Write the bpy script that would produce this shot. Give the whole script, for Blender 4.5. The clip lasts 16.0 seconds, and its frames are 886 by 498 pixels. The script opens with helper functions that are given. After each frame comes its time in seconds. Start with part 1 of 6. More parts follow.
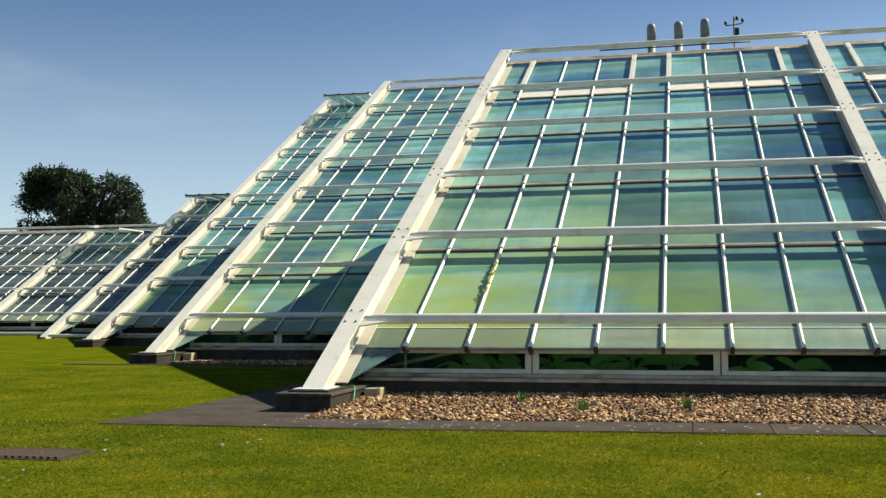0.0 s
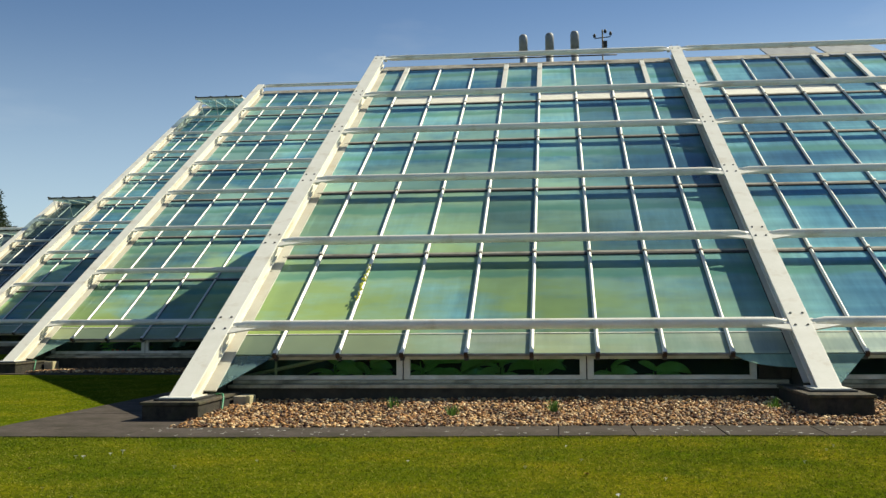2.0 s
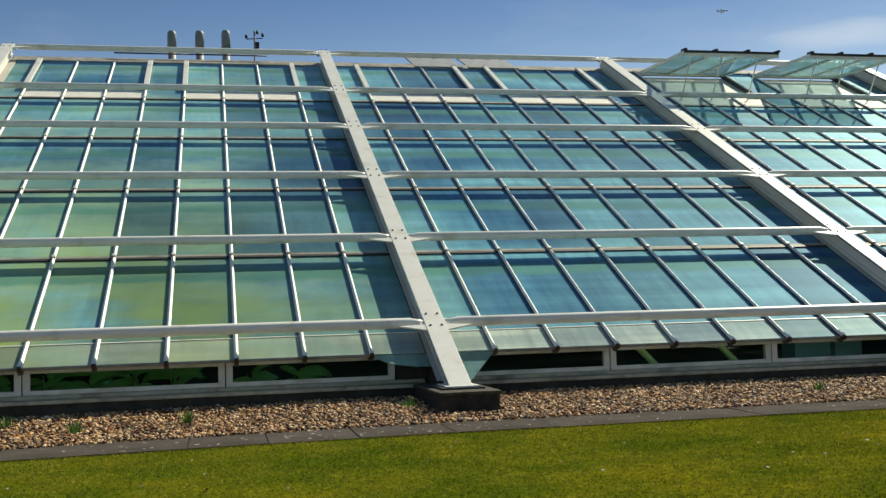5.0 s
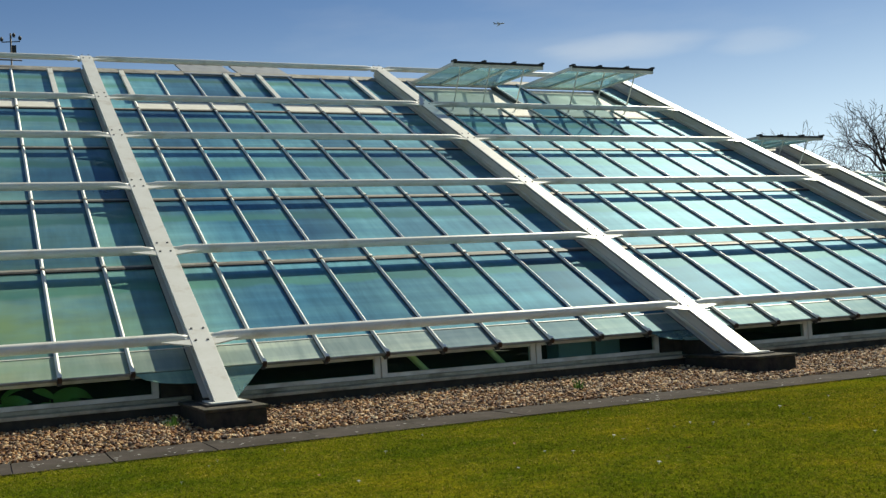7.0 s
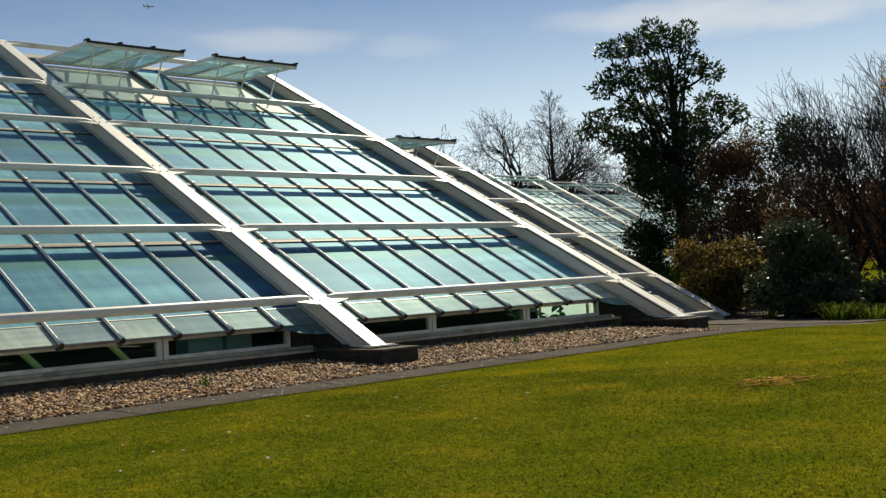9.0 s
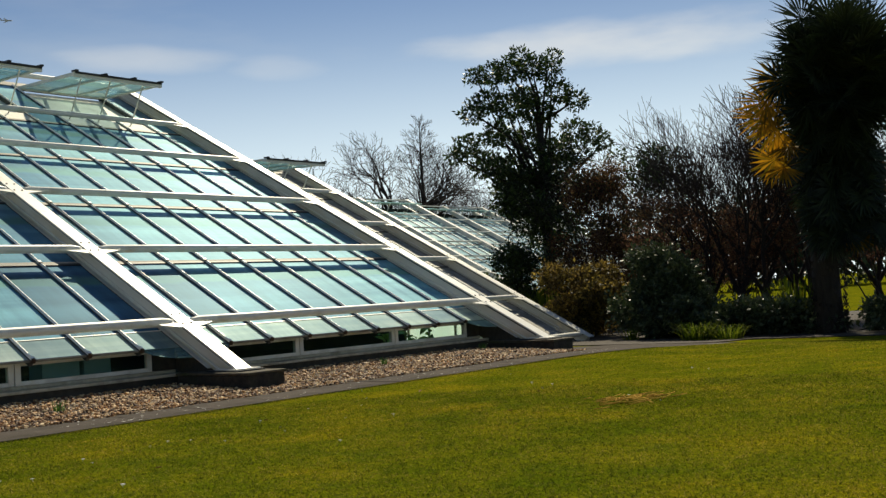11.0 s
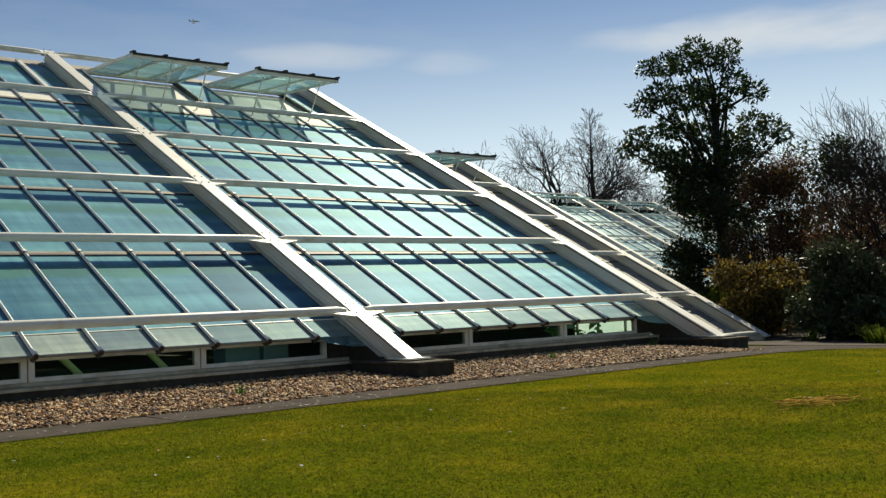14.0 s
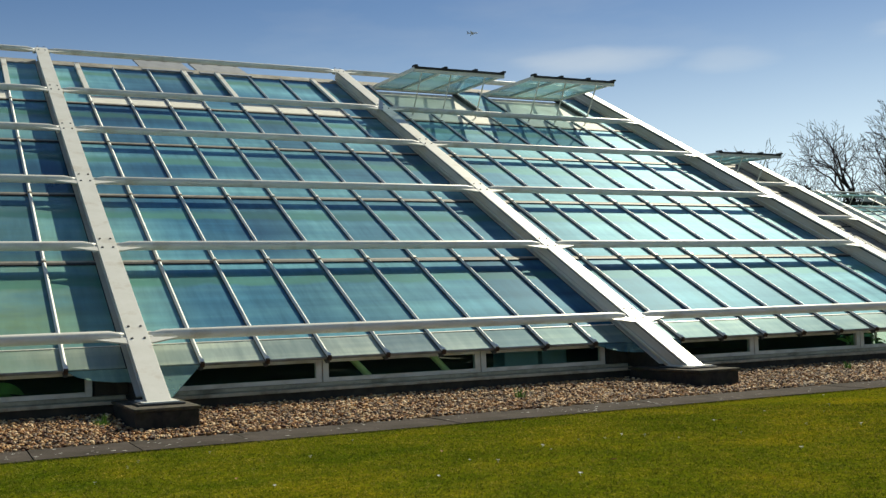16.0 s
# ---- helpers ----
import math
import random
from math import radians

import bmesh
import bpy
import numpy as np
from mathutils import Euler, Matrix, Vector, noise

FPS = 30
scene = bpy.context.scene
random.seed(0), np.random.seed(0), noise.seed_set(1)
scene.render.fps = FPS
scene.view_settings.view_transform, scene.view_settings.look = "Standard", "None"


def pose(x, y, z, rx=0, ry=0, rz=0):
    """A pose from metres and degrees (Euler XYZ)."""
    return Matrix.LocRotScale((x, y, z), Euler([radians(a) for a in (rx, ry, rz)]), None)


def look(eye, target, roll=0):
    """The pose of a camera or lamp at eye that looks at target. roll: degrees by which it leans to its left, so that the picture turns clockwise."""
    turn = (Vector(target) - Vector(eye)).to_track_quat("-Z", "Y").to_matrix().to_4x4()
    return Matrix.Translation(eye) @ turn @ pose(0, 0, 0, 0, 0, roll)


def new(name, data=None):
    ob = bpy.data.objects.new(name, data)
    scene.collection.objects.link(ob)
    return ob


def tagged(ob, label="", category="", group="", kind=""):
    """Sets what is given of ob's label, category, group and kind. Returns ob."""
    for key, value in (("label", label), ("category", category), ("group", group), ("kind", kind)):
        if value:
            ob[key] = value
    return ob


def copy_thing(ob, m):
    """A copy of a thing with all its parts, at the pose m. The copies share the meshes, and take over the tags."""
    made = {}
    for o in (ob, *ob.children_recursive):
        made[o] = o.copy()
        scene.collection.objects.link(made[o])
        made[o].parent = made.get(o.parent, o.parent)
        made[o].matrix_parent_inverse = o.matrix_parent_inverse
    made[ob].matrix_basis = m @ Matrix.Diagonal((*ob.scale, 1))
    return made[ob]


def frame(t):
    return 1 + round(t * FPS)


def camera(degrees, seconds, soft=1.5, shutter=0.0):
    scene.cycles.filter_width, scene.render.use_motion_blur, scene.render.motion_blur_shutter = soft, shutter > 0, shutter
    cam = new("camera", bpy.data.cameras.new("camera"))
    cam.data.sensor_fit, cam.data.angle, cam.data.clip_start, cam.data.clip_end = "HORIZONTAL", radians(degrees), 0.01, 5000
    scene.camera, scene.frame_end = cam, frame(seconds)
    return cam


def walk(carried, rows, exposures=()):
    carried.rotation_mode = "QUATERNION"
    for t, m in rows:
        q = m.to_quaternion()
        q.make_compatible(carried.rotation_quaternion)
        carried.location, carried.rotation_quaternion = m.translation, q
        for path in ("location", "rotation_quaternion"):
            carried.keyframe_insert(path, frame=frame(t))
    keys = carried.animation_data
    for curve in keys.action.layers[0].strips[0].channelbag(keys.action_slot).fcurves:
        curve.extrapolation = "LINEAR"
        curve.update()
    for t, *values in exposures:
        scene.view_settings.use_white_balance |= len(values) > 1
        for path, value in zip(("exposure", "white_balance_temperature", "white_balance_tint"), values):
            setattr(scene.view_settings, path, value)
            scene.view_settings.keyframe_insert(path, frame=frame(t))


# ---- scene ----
# camera and its walk
cam = camera(45.78, 16.0, soft=1.4)
PATH = [
    (0.0, pose(5.869, -16.085, 1.542, 93.258, 0.278, 12.974)),
    (0.5, pose(5.897, -16.098, 1.528, 93.491, 0.273, 11.202)),
    (1.0, pose(5.888, -16.094, 1.540, 93.703, 0.144, 8.850)),
    (1.5, pose(5.888, -16.093, 1.537, 93.693, 0.350, 7.855)),
    (2.0, pose(5.933, -16.125, 1.551, 93.528, 0.451, 6.159)),
    (2.5, pose(6.007, -16.121, 1.549, 93.629, 0.407, 2.627)),
    (3.0, pose(6.064, -16.072, 1.541, 93.718, 0.610, -0.859)),
    (5.5, pose(6.395, -15.715, 1.558, 93.425, 1.889, -14.898)),
    (6.0, pose(6.474, -15.736, 1.562, 93.598, 2.098, -17.586)),
    (6.5, pose(6.547, -15.754, 1.570, 93.636, 2.968, -19.823)),
    (7.0, pose(6.664, -15.755, 1.567, 93.300, 3.677, -23.634)),
    (7.5, pose(6.776, -15.753, 1.567, 92.626, 3.637, -28.232)),
    (8.0, pose(6.875, -15.773, 1.545, 92.329, 3.300, -32.313)),
    (8.5, pose(6.961, -15.800, 1.554, 92.231, 3.045, -37.018)),
    (9.0, pose(7.019, -15.822, 1.554, 91.780, 3.421, -42.648)),
    (9.5, pose(7.030, -15.844, 1.556, 91.663, 3.598, -46.421)),
    (10.0, pose(7.096, -15.855, 1.542, 92.110, 3.629, -49.651)),
    (12.5, pose(7.024, -15.827, 1.497, 93.498, 2.939, -48.831)),
    (13.0, pose(7.026, -15.826, 1.497, 93.232, 2.662, -47.732)),
    (13.5, pose(7.034, -15.814, 1.500, 93.025, 2.522, -45.382)),
    (14.0, pose(7.037, -15.811, 1.501, 92.784, 2.372, -40.601)),
    (14.5, pose(7.041, -15.805, 1.503, 92.776, 2.496, -35.098)),
    (15.0, pose(7.051, -15.791, 1.506, 93.247, 2.252, -31.504)),
    (15.5, pose(7.067, -15.768, 1.513, 93.558, 2.123, -29.138)),
    (16.0, pose(7.074, -15.759, 1.515, 93.616, 2.066, -25.539)),
]
walk(cam, PATH, [(0.0, 0.56, 6900, 6), (3.0, 0.42, 6800, 4), (7.0, 0.14, 6550, 4), (9.0, 0.15, 7100, 7), (13.0, 0.14, 7200, 7), (16.0, 0.15, 6750, 4)])

# world, sun
SUN = Vector((1.45, 0.992, 1.655)).normalized()
ELEV = math.asin(SUN.z)
AZIM = math.atan2(SUN.x, SUN.y)
world = bpy.data.worlds.new("sky")
scene.world = world
world.use_nodes = True
wn, wl = world.node_tree.nodes, world.node_tree.links
wn.clear()
sky = wn.new("ShaderNodeTexSky")
sky.sky_type = "NISHITA"
sky.sun_disc = False
sky.sun_elevation = ELEV
sky.sun_rotation = AZIM
sky.air_density, sky.dust_density, sky.ozone_density = 1.0, 0.25, 3.0
geo = wn.new("ShaderNodeTexCoord")
stretch = wn.new("ShaderNodeMapping")
stretch.inputs["Scale"].default_value = (2.2, 2.2, 9.0)
cloud = wn.new("ShaderNodeTexNoise")
cloud.inputs["Scale"].default_value = 1.3
cloud.inputs["Detail"].default_value = 7
cloud.inputs["Roughness"].default_value = 0.55
thin = wn.new("ShaderNodeMapRange")
thin.inputs["From Min"].default_value = 0.56
thin.inputs["From Max"].default_value = 0.80
thin.inputs["To Max"].default_value = 0.16
haze = wn.new("ShaderNodeMix")
haze.data_type = "RGBA"
haze.inputs["B"].default_value = (12.5, 12.7, 13.1, 1)
low_haze = wn.new("ShaderNodeMix")
low_haze.data_type = "RGBA"
low_haze.inputs["B"].default_value = (16.8, 19.9, 22.2, 1)
split = wn.new("ShaderNodeSeparateXYZ")
fall = wn.new("ShaderNodeMapRange")
fall.interpolation_type = "SMOOTHSTEP"
fall.inputs["From Min"].default_value, fall.inputs["From Max"].default_value = 0.31, 0.0
fall.inputs["To Max"].default_value = 1.0
sunward = wn.new("ShaderNodeMapRange")
sunward.inputs["From Min"].default_value, sunward.inputs["From Max"].default_value = -0.35, 0.75
sunward.inputs["To Min"].default_value = 0.30
weigh = wn.new("ShaderNodeMath")
weigh.operation = "MULTIPLY"
bg = wn.new("ShaderNodeBackground")
bg.inputs["Strength"].default_value = 0.050
wo = wn.new("ShaderNodeOutputWorld")
wl.new(geo.outputs["Generated"], stretch.inputs["Vector"])
wl.new(stretch.outputs["Vector"], cloud.inputs["Vector"])
wl.new(cloud.outputs["Fac"], thin.inputs["Value"])
wl.new(thin.outputs["Result"], haze.inputs["Factor"])
clear = wn.new("ShaderNodeMix")
clear.data_type, clear.blend_type = "RGBA", "MULTIPLY"
clear.inputs["Factor"].default_value = 1.0
clear.inputs["B"].default_value = (0.94, 1.07, 1.28, 1)
wl.new(sky.outputs["Color"], clear.inputs["A"])
wl.new(clear.outputs["Result"], haze.inputs["A"])
wl.new(geo.outputs["Generated"], split.inputs[0])
wl.new(split.outputs["Z"], fall.inputs["Value"])
wl.new(split.outputs["X"], sunward.inputs["Value"])
wl.new(fall.outputs["Result"], weigh.inputs[0])
wl.new(sunward.outputs["Result"], weigh.inputs[1])
wl.new(weigh.outputs[0], low_haze.inputs["Factor"])
wl.new(haze.outputs["Result"], low_haze.inputs["A"])
turn = wn.new("ShaderNodeMath")
turn.operation = "ARCTAN2"
wl.new(split.outputs["X"], turn.inputs[0])
wl.new(split.outputs["Y"], turn.inputs[1])
fleece = wn.new("ShaderNodeTexNoise")
fleece.inputs["Scale"].default_value = 3.0
fleece.inputs["Detail"].default_value = 6
wl.new(stretch.outputs["Vector"], fleece.inputs["Vector"])


def reckon(op, a, b):
    q = wn.new("ShaderNodeMath")
    q.operation = op
    for k, v in enumerate((a, b)):
        if isinstance(v, (int, float)):
            q.inputs[k].default_value = v
        else:
            wl.new(v, q.inputs[k])
    return q.outputs[0]


last = low_haze.outputs["Result"]
# thin fair-weather clouds: bearing, half width, height, half height, strength
for bearing, wide, high, tall, much in ((61.0, 9.0, 0.226, 0.018, 0.46), (34.5, 4.0, 0.230, 0.011, 0.26), (41.5, 2.2, 0.222, 0.010, 0.16)):
    u = reckon("DIVIDE", reckon("SUBTRACT", turn.outputs[0], radians(bearing)), radians(wide))
    v = reckon("DIVIDE", reckon("SUBTRACT", split.outputs["Z"], high), tall)
    far = reckon("ADD", reckon("MULTIPLY", u, u), reckon("MULTIPLY", v, v))
    rough = reckon("MULTIPLY", reckon("SUBTRACT", fleece.outputs["Fac"], 0.5), 4.5)
    veil = wn.new("ShaderNodeMapRange")
    veil.interpolation_type = "SMOOTHSTEP"
    veil.inputs["From Min"].default_value, veil.inputs["From Max"].default_value = -0.9, 1.3
    veil.inputs["To Max"].default_value = much
    wl.new(reckon("ADD", reckon("SUBTRACT", 1.0, far), rough), veil.inputs["Value"])
    wisp = wn.new("ShaderNodeMix")
    wisp.data_type = "RGBA"
    wisp.inputs["B"].default_value = (17.5, 17.2, 16.6, 1)
    wl.new(veil.outputs["Result"], wisp.inputs["Factor"])
    wl.new(last, wisp.inputs["A"])
    last = wisp.outputs["Result"]
wl.new(last, bg.inputs["Color"])
wl.new(bg.outputs["Background"], wo.inputs["Surface"])

sun_data = bpy.data.lights.new("sun", "SUN")
sun_data.energy = 5.0
sun_data.angle = radians(0.5)
sun_data.color = (1.0, 0.92, 0.75)
sun = new("sun", sun_data)
sun.matrix_world = look(SUN * 60, (0, 0, 0))

# ---- materials ----
def mat(name):
    m = bpy.data.materials.new(name)
    m.use_nodes = True
    nt = m.node_tree
    nt.nodes.clear()
    out = nt.nodes.new("ShaderNodeOutputMaterial")
    return m, nt.nodes, nt.links, out


def noise_tex(n, l, coord, scale, detail=5, rough=0.6, stretch=None):
    t = n.new("ShaderNodeTexNoise")
    t.inputs["Scale"].default_value = scale
    t.inputs["Detail"].default_value = detail
    t.inputs["Roughness"].default_value = rough
    if stretch:
        mp = n.new("ShaderNodeMapping")
        mp.inputs["Scale"].default_value = stretch
        l.new(coord, mp.inputs["Vector"])
        l.new(mp.outputs["Vector"], t.inputs["Vector"])
    else:
        l.new(coord, t.inputs["Vector"])
    return t.outputs["Fac"]


def ramp(n, l, fac, stops):
    r = n.new("ShaderNodeValToRGB")
    el = r.color_ramp.elements
    el[0].position, el[0].color = stops[0][0], (*stops[0][1], 1)
    el[1].position, el[1].color = stops[-1][0], (*stops[-1][1], 1)
    for p, c in stops[1:-1]:
        e = el.new(p)
        e.color = (*c, 1)
    l.new(fac, r.inputs["Fac"])
    return r.outputs["Color"]


def mixc(n, l, fac, a, b, mode="MIX"):
    m = n.new("ShaderNodeMix")
    m.data_type, m.blend_type = "RGBA", mode
    for key, v in (("Factor", fac), ("A", a), ("B", b)):
        if isinstance(v, (int, float)):
            m.inputs[key].default_value = v
        elif isinstance(v, tuple):
            m.inputs[key].default_value = (*v, 1)
        else:
            l.new(v, m.inputs[key])
    return m.outputs["Result"]


def bump(n, l, height, strength, dist=0.02):
    b = n.new("ShaderNodeBump")
    b.inputs["Strength"].default_value = strength
    b.inputs["Distance"].default_value = dist
    l.new(height, b.inputs["Height"])
    return b.outputs["Normal"]


def surface(name, stops, scale=6.0, rough=0.6, metal=0.0, stain=None, stain_scale=0.6, grain=30.0, relief=0.15, spec=0.5,
            vary=0.0, stretch=None, coord="Object", stain_at=(0.5, 0.75), relief_depth=0.02):
    """A plain solid surface: colour from two scales of noise, stains and fine relief."""
    m, n, l, out = mat(name)
    b = n.new("ShaderNodeBsdfPrincipled")
    co = n.new("ShaderNodeTexCoord").outputs[coord]
    f = noise_tex(n, l, co, scale, stretch=stretch)
    c = ramp(n, l, f, stops)
    if stain:
        sf = noise_tex(n, l, co, stain_scale, 6, 0.65, stretch)
        sr = ramp(n, l, sf, [(stain_at[0], (0, 0, 0)), (stain_at[1], (1, 1, 1))])
        c = mixc(n, l, sr, c, stain)
    if vary:
        info = n.new("ShaderNodeObjectInfo")
        isl = n.new("ShaderNodeNewGeometry")
        add = n.new("ShaderNodeMath")
        add.operation = "ADD"
        l.new(info.outputs["Random"], add.inputs[0])
        l.new(isl.outputs["Random Per Island"], add.inputs[1])
        fr = n.new("ShaderNodeMath")
        fr.operation = "FRACT"
        l.new(add.outputs[0], fr.inputs[0])
        v = ramp(n, l, fr.outputs[0], [(0, (1 - vary,) * 3), (1, (1 + vary,) * 3)])
        c = mixc(n, l, 1.0, c, v, "MULTIPLY")
    l.new(c, b.inputs["Base Color"])
    b.inputs["Roughness"].default_value = rough
    b.inputs["Metallic"].default_value = metal
    b.inputs["Specular IOR Level"].default_value = spec
    if relief:
        g = noise_tex(n, l, co, grain, 4)
        l.new(bump(n, l, g, relief, relief_depth), b.inputs["Normal"])
    l.new(b.outputs[0], out.inputs["Surface"])
    return m


WHITE = surface("white_painted_steel", [(0.3, (0.70, 0.69, 0.61)), (0.7, (0.79, 0.78, 0.715))], 3.0, 0.42, stain=(0.42, 0.35, 0.22),
                stain_scale=1.5, stain_at=(0.53, 0.80), relief=0.05)
GUTTER = surface("grimy_grey_gutter", [(0.3, (0.25, 0.24, 0.21)), (0.7, (0.40, 0.385, 0.34))], 2.5, 0.7, stain=(0.12, 0.11, 0.085),
                 stain_scale=1.1, stain_at=(0.42, 0.7), relief=0.2)
# end walls: stained, and darkened in base colour for their shade
END = surface("weathered_end_panel", [(0.3, (0.08, 0.078, 0.07)), (0.7, (0.15, 0.148, 0.135))], 1.2, 0.8, stain=(0.11, 0.11, 0.09), stain_scale=0.6)
FLASHING = surface("pale_stained_flashing", [(0.3, (0.50, 0.48, 0.41)), (0.7, (0.64, 0.62, 0.55))], 1.6, 0.55, stain=(0.36, 0.27, 0.14),
                   stain_scale=0.8, stain_at=(0.52, 0.8), relief=0.05)
RUSTY = surface("white_steel_side", [(0.3, (0.62, 0.60, 0.52)), (0.7, (0.72, 0.70, 0.63))], 2.0, 0.6, stain=(0.46, 0.33, 0.13),
                stain_scale=0.7, stain_at=(0.48, 0.8), relief=0.06, stretch=(1, 0.35, 2.2))
BAR = surface("glazing_bar_capping", [(0.3, (0.70, 0.70, 0.65)), (0.7, (0.82, 0.82, 0.78))], 5.0, 0.5, 0.15, stain=(0.40, 0.36, 0.28),
              stain_scale=1.6, stain_at=(0.6, 0.85), relief=0.05)
# dark metal; on the glazing bars it also stands for their shaded sides
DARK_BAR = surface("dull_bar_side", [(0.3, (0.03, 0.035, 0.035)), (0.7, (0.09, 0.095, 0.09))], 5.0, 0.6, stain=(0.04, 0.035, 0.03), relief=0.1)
MOSS = surface("yellow_green_moss", [(0.3, (0.16, 0.18, 0.01)), (0.7, (0.50, 0.52, 0.05))], 12.0, 0.95, relief=0.4)
BLACK = surface("black_rubber_gasket", [(0.3, (0.015, 0.015, 0.015)), (0.7, (0.03, 0.03, 0.03))], 8.0, 0.6, relief=0.1)
RUST = surface("dark_rust", [(0.3, (0.03, 0.017, 0.010)), (0.7, (0.09, 0.045, 0.02))], 9.0, 0.85, relief=0.3)
# coping and plinth concretes, both darkened in colour for their shaded sides
CONCRETE = surface("mossy_concrete", [(0.32, (0.016, 0.014, 0.010)), (0.68, (0.105, 0.085, 0.055))], 7.0, 0.9, stain=(0.06, 0.064, 0.02),
                   stain_scale=1.9, grain=45, relief=0.8)
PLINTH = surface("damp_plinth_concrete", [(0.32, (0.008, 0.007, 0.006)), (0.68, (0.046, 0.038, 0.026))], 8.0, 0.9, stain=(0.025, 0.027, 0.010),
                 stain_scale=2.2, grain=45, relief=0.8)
KERB = surface("dark_concrete_kerb", [(0.3, (0.13, 0.115, 0.09)), (0.7, (0.24, 0.215, 0.17))], 5.0, 0.9, stain=(0.05, 0.048, 0.035),
               stain_scale=1.2, grain=50, relief=0.4)
# near-black base colour holds the shade below sills and rafters
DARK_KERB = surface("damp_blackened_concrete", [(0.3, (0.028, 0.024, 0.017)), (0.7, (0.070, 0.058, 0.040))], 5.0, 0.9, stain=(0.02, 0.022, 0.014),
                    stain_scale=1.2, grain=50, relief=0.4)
PAVING = surface("worn_paving_slab", [(0.3, (0.055, 0.046, 0.040)), (0.7, (0.098, 0.083, 0.072))], 4.0, 1.0, spec=0.1, stain=(0.028, 0.027, 0.017),
                 stain_scale=1.1, grain=70, relief=0.35, vary=0.08)
SPECK = surface("pale_lichen_spots", [(0.3, (0.5, 0.5, 0.46)), (0.7, (0.66, 0.66, 0.62))], 9.0, 0.9)
GRAVEL_BED = surface("gravel_bed", [(0.3, (0.015, 0.009, 0.005)), (0.7, (0.06, 0.036, 0.02))], 14.0, 0.95, grain=40, relief=0.8)
SOIL = surface("bed_soil", [(0.3, (0.02, 0.014, 0.01)), (0.7, (0.05, 0.035, 0.024))], 5.0, 0.95, relief=0.6)
FRAME = surface("dull_window_frame", [(0.3, (0.58, 0.56, 0.49)), (0.7, (0.70, 0.68, 0.60))], 3.0, 0.5, stain=(0.34, 0.30, 0.22), stain_scale=1.2)
TAN = surface("tan_weathered_concrete", [(0.3, (0.36, 0.31, 0.21)), (0.7, (0.54, 0.48, 0.36))], 4.0, 0.9, stain=(0.10, 0.09, 0.06), stain_scale=1.3, grain=50, relief=0.4)
INNER = surface("pale_inner_panel", [(0.3, (0.66, 0.65, 0.58)), (0.7, (0.78, 0.77, 0.70))], 1.6, 0.7, stain=(0.46, 0.44, 0.36), stain_scale=0.8)
# the gloom inside the ranges is put into this dark base colour
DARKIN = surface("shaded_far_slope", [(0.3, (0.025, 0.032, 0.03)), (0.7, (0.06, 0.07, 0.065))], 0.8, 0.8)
PIPE_Y = surface("yellow_green_pipe", [(0.3, (0.74, 0.78, 0.30)), (0.7, (0.84, 0.87, 0.42))], 4.0, 0.5)
FLUE = surface("dull_metal_flue", [(0.3, (0.20, 0.215, 0.23)), (0.7, (0.30, 0.315, 0.33))], 3.0, 0.6, 0.2)
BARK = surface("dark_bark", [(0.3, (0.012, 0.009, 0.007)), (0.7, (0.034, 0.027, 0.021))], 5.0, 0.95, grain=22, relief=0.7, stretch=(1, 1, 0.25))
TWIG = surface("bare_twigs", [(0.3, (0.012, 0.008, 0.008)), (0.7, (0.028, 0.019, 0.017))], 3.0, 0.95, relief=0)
PIPE_CREAM = surface("cream_plastic", [(0.3, (0.36, 0.33, 0.19)), (0.7, (0.50, 0.46, 0.29))], 5.0, 0.5)
HOSE = surface("green_hose", [(0.3, (0.03, 0.20, 0.09)), (0.7, (0.05, 0.28, 0.14))], 5.0, 0.4)
PETAL = surface("white_petals", [(0.3, (0.72, 0.72, 0.70)), (0.7, (0.85, 0.85, 0.82))], 5.0, 0.8, relief=0)
DEADLEAF = surface("fallen_brown_leaf", [(0.3, (0.14, 0.065, 0.02)), (0.7, (0.34, 0.17, 0.05))], 8.0, 0.85, relief=0)
STRAW = surface("dry_straw", [(0.3, (0.30, 0.17, 0.025)), (0.7, (0.58, 0.35, 0.06))], 8.0, 0.95, relief=0, spec=0.1)
PANEL_BLUE = surface("pale_blue_board", [(0.3, (0.30, 0.42, 0.46)), (0.7, (0.42, 0.54, 0.58))], 2.0, 0.6, stain=(0.2, 0.26, 0.27))
RED_PETAL = surface("red_petals", [(0.3, (0.55, 0.03, 0.02)), (0.7, (0.75, 0.08, 0.04))], 9.0, 0.7, relief=0)
IRON = surface("rusty_iron_grate", [(0.3, (0.05, 0.035, 0.03)), (0.7, (0.10, 0.07, 0.05))], 9.0, 0.7, 0.4)


